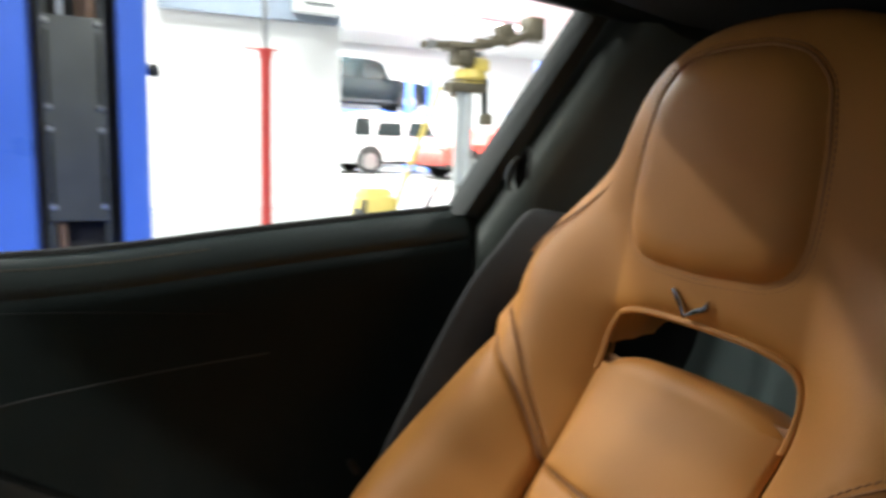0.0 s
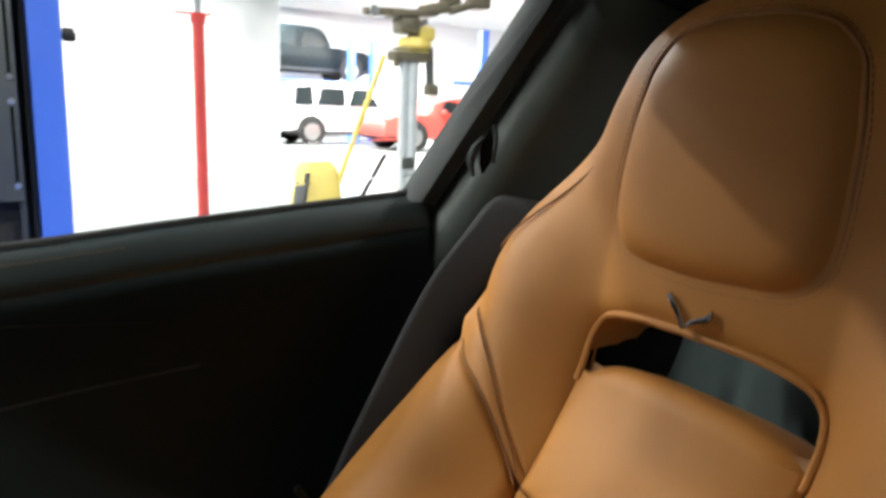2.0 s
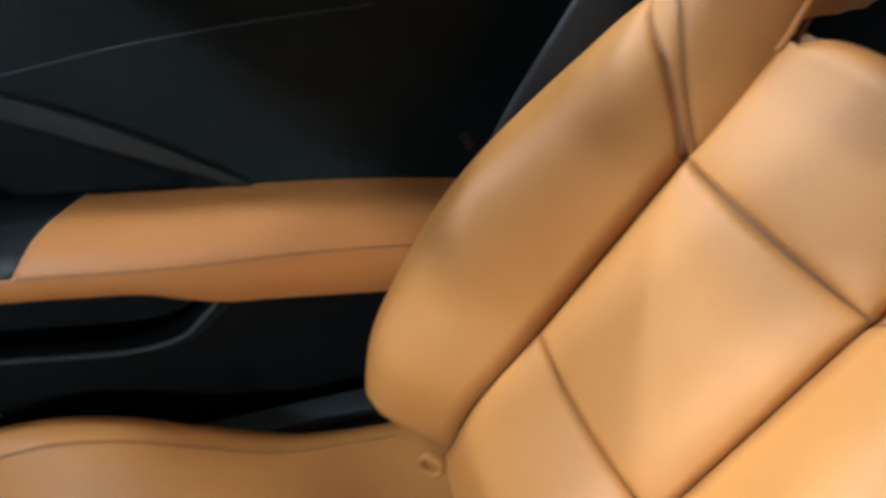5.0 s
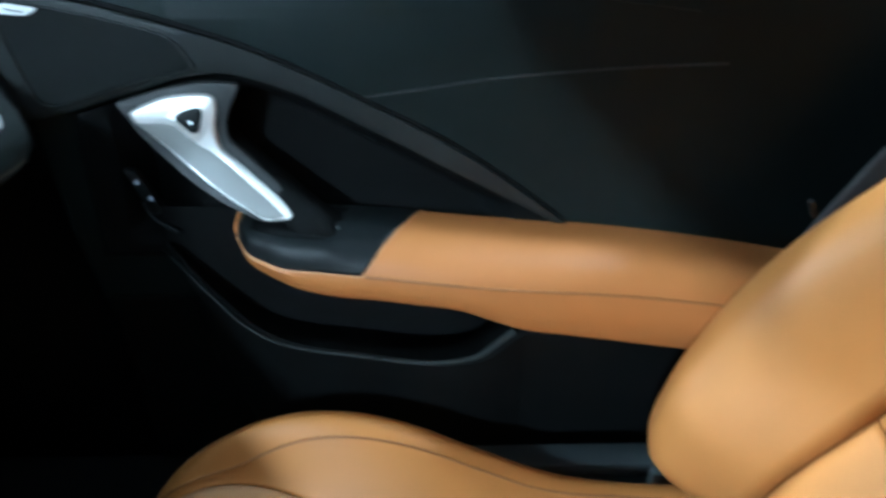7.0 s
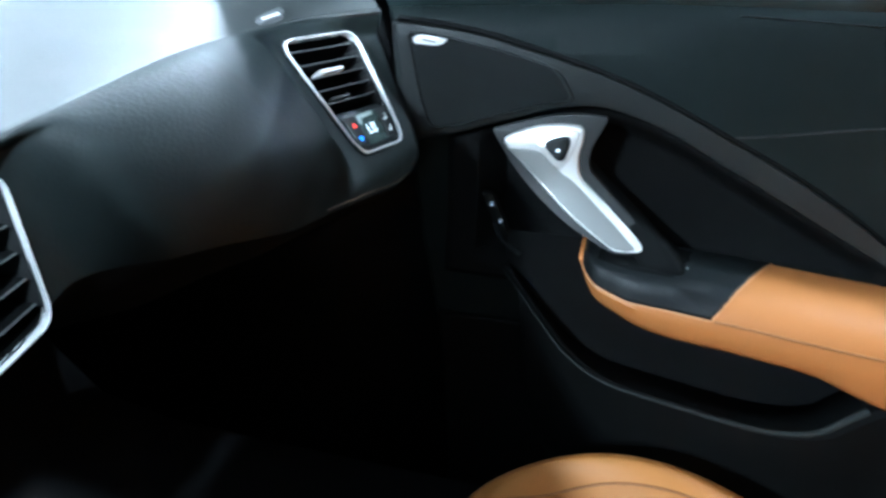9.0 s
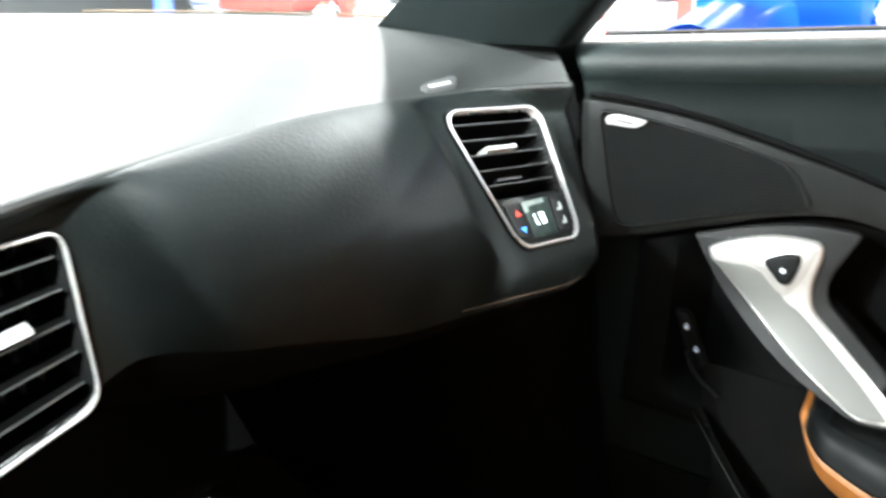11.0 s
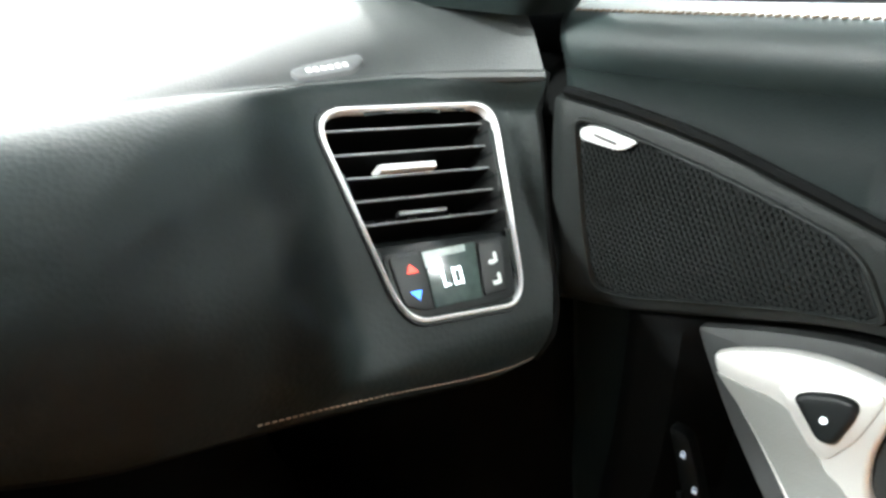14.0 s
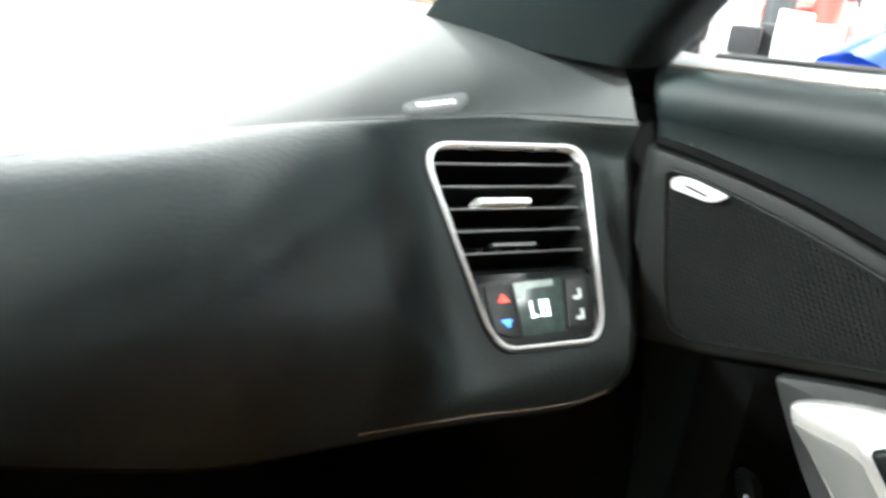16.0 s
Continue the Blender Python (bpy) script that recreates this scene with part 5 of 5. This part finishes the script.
part("slot_rim", tube([tuple(gm @ Vector((a, -0.006, b))) for a, b in spline([(-0.002, 0.027), (0.006, 0.014), (0.012, -0.010)], 12)], 0.0022, 8), SEAL, belt)
part("belt_guide", tube([tuple(gm @ Vector((a, -0.009, b))) for a, b in spline([(-0.007, 0.010), (-0.0115, -0.002), (-0.010, -0.018), (-0.002, -0.031)], 16)], np.interp(np.linspace(0, 1, 16), (0, 0.5, 1), (0.002, 0.0045, 0.0022)), 8), SEAL, belt, "charcoal plastic lip of the belt slot")
part("anchor", block((0.006, 0.005, 0.020), (0.222, 0.604, 0.682), 0.002, turn=Matrix.Rotation(radians(-30), 4, "Y")), PLASTIC, belt, "small black belt clip")

# ---- workshop hall ----
single("ground", from_rows([[(x, y, 0) for y in np.linspace(-9, 26, 8)] for x in np.linspace(-14, 20, 8)]), CONCRETE, "pale sealed concrete workshop floor", kind="structure")
H = 4.6


def wall(name, x0, y0, x1, y1, h=H, mat=WALL, label="white painted workshop wall"):
    a, b = Vector((x0, y0, 0)), Vector((x1, y1, 0))
    d = b - a
    m = Matrix.Translation((a + b) / 2 + Vector((0, 0, h / 2))) @ Matrix.Rotation(math.atan2(d.y, d.x), 4, "Z")
    bm = block((d.length, 0.12, h))
    bmesh.ops.transform(bm, matrix=m, verts=bm.verts)
    return single(name, bm, mat, label, kind="structure")


wall("wall_east", -1.2, 10.0, 3.24, 10.0)
# front stretch greyed to lower the light it bounces onto the seat
wall("wall_east_front", -14, 10.0, -1.2, 10.0, mat=MID_WALL, label="light grey workshop wall, darkened to cut bounced light")
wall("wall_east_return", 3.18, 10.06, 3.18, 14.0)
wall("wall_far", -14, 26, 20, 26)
# two unseen closing walls, kept dark to limit bounced light
wall("wall_north", -13.8, -9, -13.8, 9.9, mat=DARK_WALL, label="unseen grey workshop wall, darkened to cut bounced light")
wall("wall_west", -14, -9, 20, -9, mat=DARK_WALL, label="unseen grey workshop wall, darkened to cut bounced light")
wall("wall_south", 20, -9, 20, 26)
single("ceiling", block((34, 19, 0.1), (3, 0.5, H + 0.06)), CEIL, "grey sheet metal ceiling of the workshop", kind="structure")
single("ceiling_far", block((34, 16, 0.1), (3, 18.0, H + 0.06)), WALL, "white ceiling of the far bay", kind="structure")
for lx, ly, watts, long in LAMPS:
    lamp = thing("ceiling_lamp", (lx, ly, H), "white ceiling lamp with two glowing tubes", "ceiling lamp", "ceiling lamps")
    part("housing", block((long + 0.1, 0.34, 0.06), (lx, ly, H - 0.04), 0.01), WALL, lamp)
    for d in (-0.08, 0.08):
        part("tube", tube([(lx - long / 2, ly + d, H - 0.09), (lx + long / 2, ly + d, H - 0.09)], 0.02, 10), TUBE, lamp)

# two-post lift column beside the car
post = thing("lift_post", (-0.03, 1.95, 0), "blue steel lift column with a dark carriage", "car lift", "lift columns")
for x0, x1 in ((-0.235, -0.137), (0.055, 0.122)):
    part("flange", block((x1 - x0, 0.10, 3.4), ((x0 + x1) / 2, 1.95, 1.7), 0.006), BLUE_POST, post)
part("web", block((0.30, 0.02, 3.4), (-0.036, 2.05, 1.7)), BLUE_POST, post)
part("inner_channel", block((0.19, 0.012, 3.36), (-0.041, 2.030, 1.69)), RUBBER, post, "dark inside of the column")
part("carriage", block((0.142, 0.05, 0.505), (-0.043, 1.975, 1.034), 0.006), CARRIAGE, post, "dark grey steel carriage plate")
for x in (-0.108, 0.022):
    part("side_plate", block((0.014, 0.04, 3.3), (x, 1.985, 1.66), 0.003), CARRIAGE, post, "dark steel guide strip")
# black strips stand in for the shaded gaps beside the carriage
for x in (-0.128, 0.047):
    part("gap_strip", block((0.012, 0.05, 3.3), (x, 2.0, 1.66), 0.003), RUBBER, post, "black strip standing for the dark gap beside the carriage")
for x in (-0.101, 0.014):
    for z in (1.163, 0.915):
        part("slot", block((0.0068, 0.004, 0.172), (x, 1.9490, z), 0.0015), DARK, post, "long dark slot in the carriage plate")
    for z in (1.272, 1.066, 1.012, 0.818):
        part("bolt", join(disc(0.0075, 0.007, (x, 1.947, z), "Y", 8, 0.002), disc(0.004, 0.008, (x, 1.943, z), "Y", 8, 0.001)), STEEL, post, "worn steel bolt head")
for x, r in ((-0.070, 0.007), (-0.030, 0.004)):
    part("lift_chain", tube([(x, 1.985, 1.288), (x, 1.985, 3.3)], r, 8), PALE_STEEL if r > 0.005 else RUST, post, "steel lifting cable")
part("cable_guide", block((0.026, 0.03, 0.10), (-0.004, 1.985, 1.335), 0.004), RUST, post, "rusty brown cable guide")
part("hose", tube([(-0.083, 1.975, 0.0), (-0.084, 1.975, 0.4), (-0.085, 1.975, 0.78)], 0.010, 8), RUST, post, "rust-brown rod under the carriage")
part("foot_plate", block((0.46, 0.4, 0.03), (-0.036, 2.02, 0.015), 0.004), BLUE_POST, post)
part("stop_knob", disc(0.016, 0.03, (0.137, 1.93, 1.168), "X", 12, 0.004), RUBBER, post)

# red standpipe
pole = thing("standpipe", (0.762, 3.5, 0), "red painted pipe with a grey upper pipe", "pipe")
part("sleeve", tube([(0.762, 3.5, 0.0), (0.762, 3.5, 1.40)], 0.026, 14), RED_PAINT, pole)
part("collar", disc(0.031, 0.055, (0.762, 3.5, 1.405), "Z", 16, 0.008, 0.036), RED_PAINT, pole)
part("upper_pipe", tube([(0.762, 3.5, 1.43), (0.762, 3.5, H)], 0.014, 12), STEEL, pole, "grey steel upper pipe")
part("valve", tube([(0.66, 3.5, 1.428), (0.82, 3.5, 1.430)], 0.005, 8), RED_PAINT, pole)

box = thing("wall_box", (2.0, 9.9, 2.59), "blue-grey steel cabinet with a white unit on the wall", "cabinet")
part("body", block((2.4, 0.14, 1.1), (1.98, 9.87, 3.14), 0.01), GREY_BOX, box)
part("sign", block((0.62, 0.25, 0.62), (2.80, 9.68, 3.0), 0.03), WALL, box, "white unit with a rounded case")
part("sign_bar", block((0.42, 0.006, 0.04), (2.80, 9.552, 2.80)), GREY_PANEL, box)


# vehicles
def car(name, at, length, height, paint, label, group="", tall=True, face=1):
    """A parked vehicle in side view along x: body by sections, windows, wheels, lamps."""
    c = thing(name, at, label, "car", group)
    ox, oy, oz = at
    L, hh = length, height
    w = 0.92
    if tall:
        prof = [(-0.5, 0.42, 0.95), (-0.49, 0.36, 1.30), (-0.44, 0.33, hh * 0.93), (-0.36, 0.32, hh * 0.99), (-0.1, 0.32, hh), (0.08, 0.32, hh * 0.97), (0.2, 0.32, 1.12), (0.34, 0.33, 1.04), (0.46, 0.36, 0.93), (0.5, 0.42, 0.72)]
    else:
        prof = [(-0.5, 0.42, 0.85), (-0.48, 0.34, 1.0), (-0.36, 0.30, 1.06), (-0.22, 0.30, hh * 0.97), (-0.02, 0.30, hh), (0.12, 0.30, hh * 0.92), (0.26, 0.30, 0.98), (0.42, 0.32, 0.88), (0.49, 0.36, 0.74), (0.5, 0.42, 0.62)]
    keys = spline(prof, 40)
    rows = []
    for s, lo, hi in keys:
        x = ox + face * s * L
        belt = min(hi, 1.05 if tall else 0.95)
        inn = 0.80 if hi > belt + 0.1 else 0.96
        rows.append([(x, oy - w * 0.92, oz + lo), (x, oy - w, oz + lo + 0.12), (x, oy - w, oz + 0.5 * (lo + belt) + 0.1), (x, oy - w * 0.97, oz + belt), (x, oy - w * inn, oz + hi - 0.03), (x, oy - w * inn * 0.85, oz + hi), (x, oy + w * inn * 0.85, oz + hi), (x, oy + w * inn, oz + hi - 0.03), (x, oy + w * 0.97, oz + belt), (x, oy + w, oz + 0.5 * (lo + belt) + 0.1), (x, oy + w, oz + lo + 0.12), (x, oy + w * 0.92, oz + lo)])
    part("body", from_rows(rows, True, True), paint, c)
    belt = 1.05 if tall else 0.95
    wins = ((-0.42, -0.29), (-0.265, -0.09), (-0.065, 0.10)) if tall else ((-0.27, -0.09), (-0.065, 0.12))
    for a, b in wins:
        top = hh * 0.90 if tall else hh * 0.90
        q = [(a + 0.02 * (a < -0.3), belt + 0.06), (b + (0.03 if b > 0.05 else 0), belt + 0.06), (b - (0.02 if b > 0.05 else 0), top), (a + 0.035, top)]
        for sd in (-1, 1):
            part("window", slab(rounded([(ox + face * m * L, z) for m, z in q], 0.04, 4), lambda p, z, d, sd=sd: (p, oy + sd * (w * 0.985 - (z - belt) / (hh - belt) * w * 0.15 + d), oz + z), 0.01), CAR_GLASS, c)
    for s in (-0.30, 0.31):
        for sd in (-1, 1):
            x = ox + face * s * L
            tyre = part("wheel", disc(0.36, 0.24, (x, oy + sd * (w - 0.09), oz + 0.36), "Y", 28, 0.03), RUBBER, c)
            part("rim", disc(0.235, 0.02, (x, oy + sd * (w + 0.032), oz + 0.36), "Y", 20, 0.008), STEEL, tyre, "grey alloy rim")
            part("arch", disc(0.42, 0.05, (x, oy + sd * (w - 0.02), oz + 0.40), "Y", 28), RUBBER, c)
    for sd in (-1, 1):
        part("rear_lamp", block((0.06, 0.2, 0.2), (ox - face * 0.49 * L, oy + sd * w * 0.8, oz + 0.95), 0.02), RED_PAINT, c)
        part("headlamp", block((0.12, 0.26, 0.12), (ox + face * 0.47 * L, oy + sd * w * 0.75, oz + 0.74), 0.03), CAR_GLASS, c)
        part("mirror", block((0.12, 0.2, 0.14), (ox + face * 0.13 * L, oy + sd * (w + 0.08), oz + belt + 0.08), 0.04), paint, c)
    part("lower_trim", block((L * 0.94, 1.78, 0.12), (ox, oy, oz + 0.34), 0.03), RUBBER, c)
    return c


car("suv", (8.6, 20.0, 0.0), 4.9, 1.78, WHITE_PAINT, "white SUV parked on the workshop floor")
car("suv", (8.36, 23.5, 1.95), 4.8, 1.75, NAVY, "dark SUV raised on a lift")
car("sedan", (10.35, 17.2, 0.0), 4.6, 1.45, RED_PAINT, "red car parked in the workshop", tall=False, face=-1)


def lift(x, y, h=3.3, w=0.22):
    p = thing("lift_post", (x, y, 0), "blue steel lift column further off", "car lift", "lift columns")
    part("column", block((w, w, h), (x, y, h / 2), 0.01), BLUE_POST, p)
    part("foot_plate", block((0.5, 0.5, 0.03), (x, y, 0.015)), BLUE_POST, p)
    part("arm", block((0.9, 0.14, 0.1), (x - 0.45, y + 0.1, 1.85), 0.01), BLUE_POST, p)


ramp = thing("lift_platform", (8.36, 23.5, 0), "blue steel lift platform under the dark vehicle", "car lift")
for dy in (-0.75, 0.75):
    part("runway", block((4.6, 0.5, 0.12), (8.36, 23.5 + dy, 1.89), 0.01), BLUE_POST, ramp)
for dx in (-2.1, 2.1):
    part("column", block((0.24, 0.24, 1.83), (8.36 + dx, 23.5, 0.915), 0.01), BLUE_POST, ramp)
    part("beam", block((0.2, 2.0, 0.1), (8.36 + dx, 23.5, 1.78), 0.01), BLUE_POST, ramp)
for x, y in ((9.55, 21.9), (10.35, 21.9), (11.2, 16.6), (14.6, 16.0)):
    lift(x, y)

# high transmission jack: base, cylinder, head plate, and yellow strut
jack = thing("jack_stand", (2.74, 5.0, 0), "tall yellow and steel transmission jack", "jack")
part("leg", block((0.8, 0.09, 0.07), (2.74, 5.0, 0.09), 0.01), YELLOW, jack)
part("leg", block((0.09, 0.8, 0.07), (2.74, 5.0, 0.09), 0.01), YELLOW, jack)
for dx, dy in ((0.4, 0), (-0.4, 0), (0, 0.4), (0, -0.4)):
    part("caster", disc(0.045, 0.03, (2.74 + dx, 5.0 + dy, 0.045), "Y", 14), RUBBER, jack)
part("cylinder", tube([(2.70, 5.0, 0.1), (2.70, 5.0, 1.44)], 0.048, 18), PALE_STEEL, jack, "pale steel cylinder")
part("guide_tube", tube([(2.615, 4.99, 0.1), (2.615, 4.99, 1.44)], 0.030, 14), PALE_STEEL, jack, "pale steel guide tube")
part("lower_clamp", block((0.10, 0.11, 0.09), (2.66, 4.99, 0.62), 0.012), CARRIAGE, jack)
part("yoke", block((0.34, 0.16, 0.10), (2.68, 5.0, 1.455), 0.02), GREASY, jack, "greasy steel yoke under the collar")
part("collar", disc(0.140, 0.085, (2.715, 5.0, 1.545), "Z", 20, 0.018, 0.125), YELLOW, jack, "yellow painted collar")
part("collar_lug", block((0.14, 0.12, 0.10), (2.79, 4.99, 1.625), 0.02), YELLOW, jack)
part("ram", tube([(2.70, 5.0, 1.58), (2.70, 5.0, 1.76)], 0.045, 14), GREASY, jack)
part("head", block((0.16, 0.18, 0.12), (2.635, 5.0, 1.675), 0.025), GREASY, jack, "greasy steel tilting head")
part("head_pin", disc(0.022, 0.22, (2.73, 4.97, 1.70), "Y", 12, 0.004), STEEL, jack)
part("head_plate", block((0.36, 0.22, 0.05), (2.68, 5.0, 1.765), 0.012, turn=Matrix.Rotation(radians(-5), 4, "Y")), GREASY, jack)
part("head_arm", block((0.34, 0.07, 0.055), (2.44, 4.98, 1.758), 0.012, turn=Matrix.Rotation(radians(-4), 4, "Y")), GREASY, jack)
part("arm_knuckle", disc(0.042, 0.09, (2.335, 4.97, 1.750), "Y", 14, 0.008), STEEL, jack, "worn steel knuckle")
part("head_arm", block((0.36, 0.10, 0.09), (2.94, 5.0, 1.835), 0.02, turn=Matrix.Rotation(radians(-13), 4, "Y")), GREASY, jack)
part("head_arm", block((0.26, 0.08, 0.07), (3.12, 4.96, 1.86), 0.02, turn=Matrix.Rotation(radians(-20), 4, "Y")), GREASY, jack)
part("arm_boss", block((0.14, 0.13, 0.11), (3.02, 5.0, 1.915), 0.03, turn=Matrix.Rotation(radians(-10), 4, "Y")), GREASY, jack)
part("saddle", block((0.15, 0.18, 0.19), (3.29, 5.0, 1.955), 0.03), GREASY, jack, "greasy steel saddle")
part("pump_rod", tube([(2.53, 4.95, 1.47), (2.54, 4.95, 1.36)], 0.025, 10), GREASY, jack)
part("pump_rod", tube([(2.83, 4.97, 1.52), (2.85, 4.97, 1.22)], 0.032, 10), CARRIAGE, jack)
part("pump_foot", block((0.10, 0.09, 0.09), (2.86, 4.97, 1.20), 0.02), GREASY, jack)
strut = thing("pry_bar", (2.2, 5.2, 0), "long yellow pole leaning on the jack", "pole")
part("bar", tube([(2.05, 5.3, 0.02), (2.5, 5.1, 1.45)], 0.022, 10), YELLOW, strut)
bollard = thing("bollard", (1.55, 4.4, 0), "short yellow bollard with a dark face", "bollard")
part("body", from_rows([[(1.72 + a * r, 4.5 + b * r, z) for a, b in rounded([(-1, -1), (1, -1), (1, 1), (-1, 1)], 0.3, 4)] for r, z in ((0.17, 0), (0.16, 0.25), (0.115, 0.63), (0.08, 0.675))], True, True), YELLOW, bollard)
part("dark_face", block((0.02, 0.2, 0.56), (1.575, 4.46, 0.33), 0.004, turn=Matrix.Rotation(radians(8), 4, "Y")), GREY_PANEL, bollard)
rod = thing("pinch_bar", (2.2, 4.8, 0), "thin black steel bar leaning outward", "bar")
part("rod", tube([(1.95, 4.75, 0.02), (2.38, 4.8, 0.70)], 0.016, 8), RUBBER, rod)


# tool chests, bench and clutter beyond the windscreen
def chest(x, y, w, h, paint, label):
    c = thing("tool_chest", (x, y, 0), label, "tool chest", "tool chests")
    part("body", block((w, 0.6, h - 0.08), (x, y, h / 2 + 0.04), 0.02), paint, c)
    for k in range(5):
        z = 0.14 + (h - 0.16) * (k + 0.5) / 5
        d = part("drawer", block((w * 0.92, 0.02, (h - 0.16) / 5 * 0.86), (x, y - 0.305, z), 0.006), paint, c)
        part("handle", block((w * 0.8, 0.02, 0.02), (x, y - 0.325, z + 0.03), 0.004), STEEL, d)
    for a in (-w * 0.42, w * 0.42):
        for b in (-0.22, 0.22):
            part("caster", disc(0.04, 0.03, (x + a, y + b, 0.04), "X", 12), RUBBER, c)


for x, w, h, m, l in ((-8.3, 0.5, 0.80, GREY_BOX, "blue-grey steel tool chest on casters"), (-5.4, 0.6, 0.6, RED_PAINT, "red steel tool chest on casters"), (-4.4, 0.8, 0.86, GREY_BOX, "grey steel tool chest on casters"), (-3.4, 0.8, 0.8, RED_PAINT, "low red steel tool chest")):
    chest(x, 6.5, w, h, m, l)
col = thing("red_column", (-2.0, 6.1, 0), "red painted steel column", "column")
part("shaft", block((0.22, 0.2, H), (-2.0, 6.1, H / 2), 0.01), RED_PAINT, col)
cart = thing("parts_cart", (-6.69, 6.0, 0), "grey steel cart under a faded red moulded cover", "cart")
part("cover", from_rows([[(-6.69 + a * w, 6.0 + b * 0.36, z) for a, b in ((-1, -1), (-0.6, -1.08), (0, -1.12), (0.6, -1.08), (1, -1), (1.06, 0), (1, 1), (0, 1.1), (-1, 1), (-1.04, 0))] for w, z in ((0.60, 0.69), (0.62, 0.74), (0.60, 0.86), (0.53, 0.99), (0.45, 1.06), (0.30, 1.09))], True, True), PALE_RED, cart, "faded red moulded plastic cover")
for z in (0.16, 0.42, 0.66):
    part("shelf", block((1.2, 0.62, 0.04), (-6.65, 6.0, z), 0.008), GREY_PANEL, cart)
for a in (-0.57, 0.57):
    for b in (-0.28, 0.28):
        part("upright", block((0.04, 0.04, 0.6), (-6.65 + a, 6.0 + b, 0.36)), STEEL, cart)
        part("caster", disc(0.04, 0.03, (-6.65 + a, 6.0 + b, 0.04), "X", 12), RUBBER, cart)
can = thing("oil_drum", (-5.86, 5.9, 0), "white plastic drum with a slanting shoulder", "drum")
part("body", disc(0.17, 0.42, (-5.86, 5.9, 0.21), "Z", 20, 0.02), WHITE_PAINT, can)
part("shoulder", disc(0.17, 0.32, (-5.86, 5.9, 0.58), "Z", 20, 0.03, 0.09), WHITE_PAINT, can)
part("cap", disc(0.05, 0.05, (-5.86, 5.9, 0.76), "Z", 14, 0.008), RED_PAINT, can)
jug = thing("jug", (-8.88, 6.0, 0.61), "bright blue plastic jug on cream cartons", "jug")
part("body", disc(0.14, 0.40, (-8.88, 6.0, 0.71), "Z", 18, 0.02, 0.10), BLUE_POST, jug)
for x, w, h in ((-8.75, 0.6, 0.51), (-8.1, 0.62, 0.46), (-7.62, 0.3, 0.42)):
    carton = thing("carton", (x, 6.0, 0), "cream cardboard carton on the floor", "carton", "cartons")
    part("box", block((w, 0.45, h), (x, 6.0, h / 2), 0.01), CREAM, carton)
    part("flap", block((w * 0.98, 0.2, 0.008), (x, 5.9, h + 0.005)), CREAM, carton)
chest(-7.60, 6.95, 0.56, 1.25, GREY_BOX, "blue-grey steel drawer cabinet on casters")
rng = random.Random(5)
for k in range(70):
    x, y = (rng.uniform(-9.0, -2.4), rng.uniform(7.0, 9.3)) if k < 44 else (rng.uniform(-4.9, -2.5), rng.uniform(4.9, 6.0))
    h, w, d = rng.uniform(0.6, 1.35), rng.uniform(0.10, 0.36), rng.uniform(0.12, 0.4)
    m = rng.choice((RUBBER, GREY_BOX, WHITE_PAINT, RED_PAINT, STEEL, WALL, GREY_PANEL, NAVY, STEEL))
    if k >= 44:
        m, h = rng.choice((RUBBER, NAVY, GREY_PANEL, RUBBER, STEEL, WHITE_PAINT)), h * 0.85
    b = thing("parts_rack", (x, y, 0), "workshop parts and cartons stacked on the floor", "parts", "parts by the wall")
    n = rng.randint(2, 4)
    z = 0.0
    for i in range(n):
        hh = h / n * rng.uniform(0.7, 1.1)
        if rng.random() < 0.6:
            part("carton", block((w * rng.uniform(0.6, 1), d, hh), (x, y, z + hh / 2), 0.015, turn=Matrix.Rotation(rng.uniform(-0.5, 0.5), 4, "Z")), m if i == 0 else rng.choice((m, RUBBER, WALL, STEEL)), b)
        else:
            part("canister", disc(w * 0.4, hh, (x, y, z + hh / 2), "Z", 14, 0.012), rng.choice((m, RED_PAINT, STEEL)), b)
        z += hh
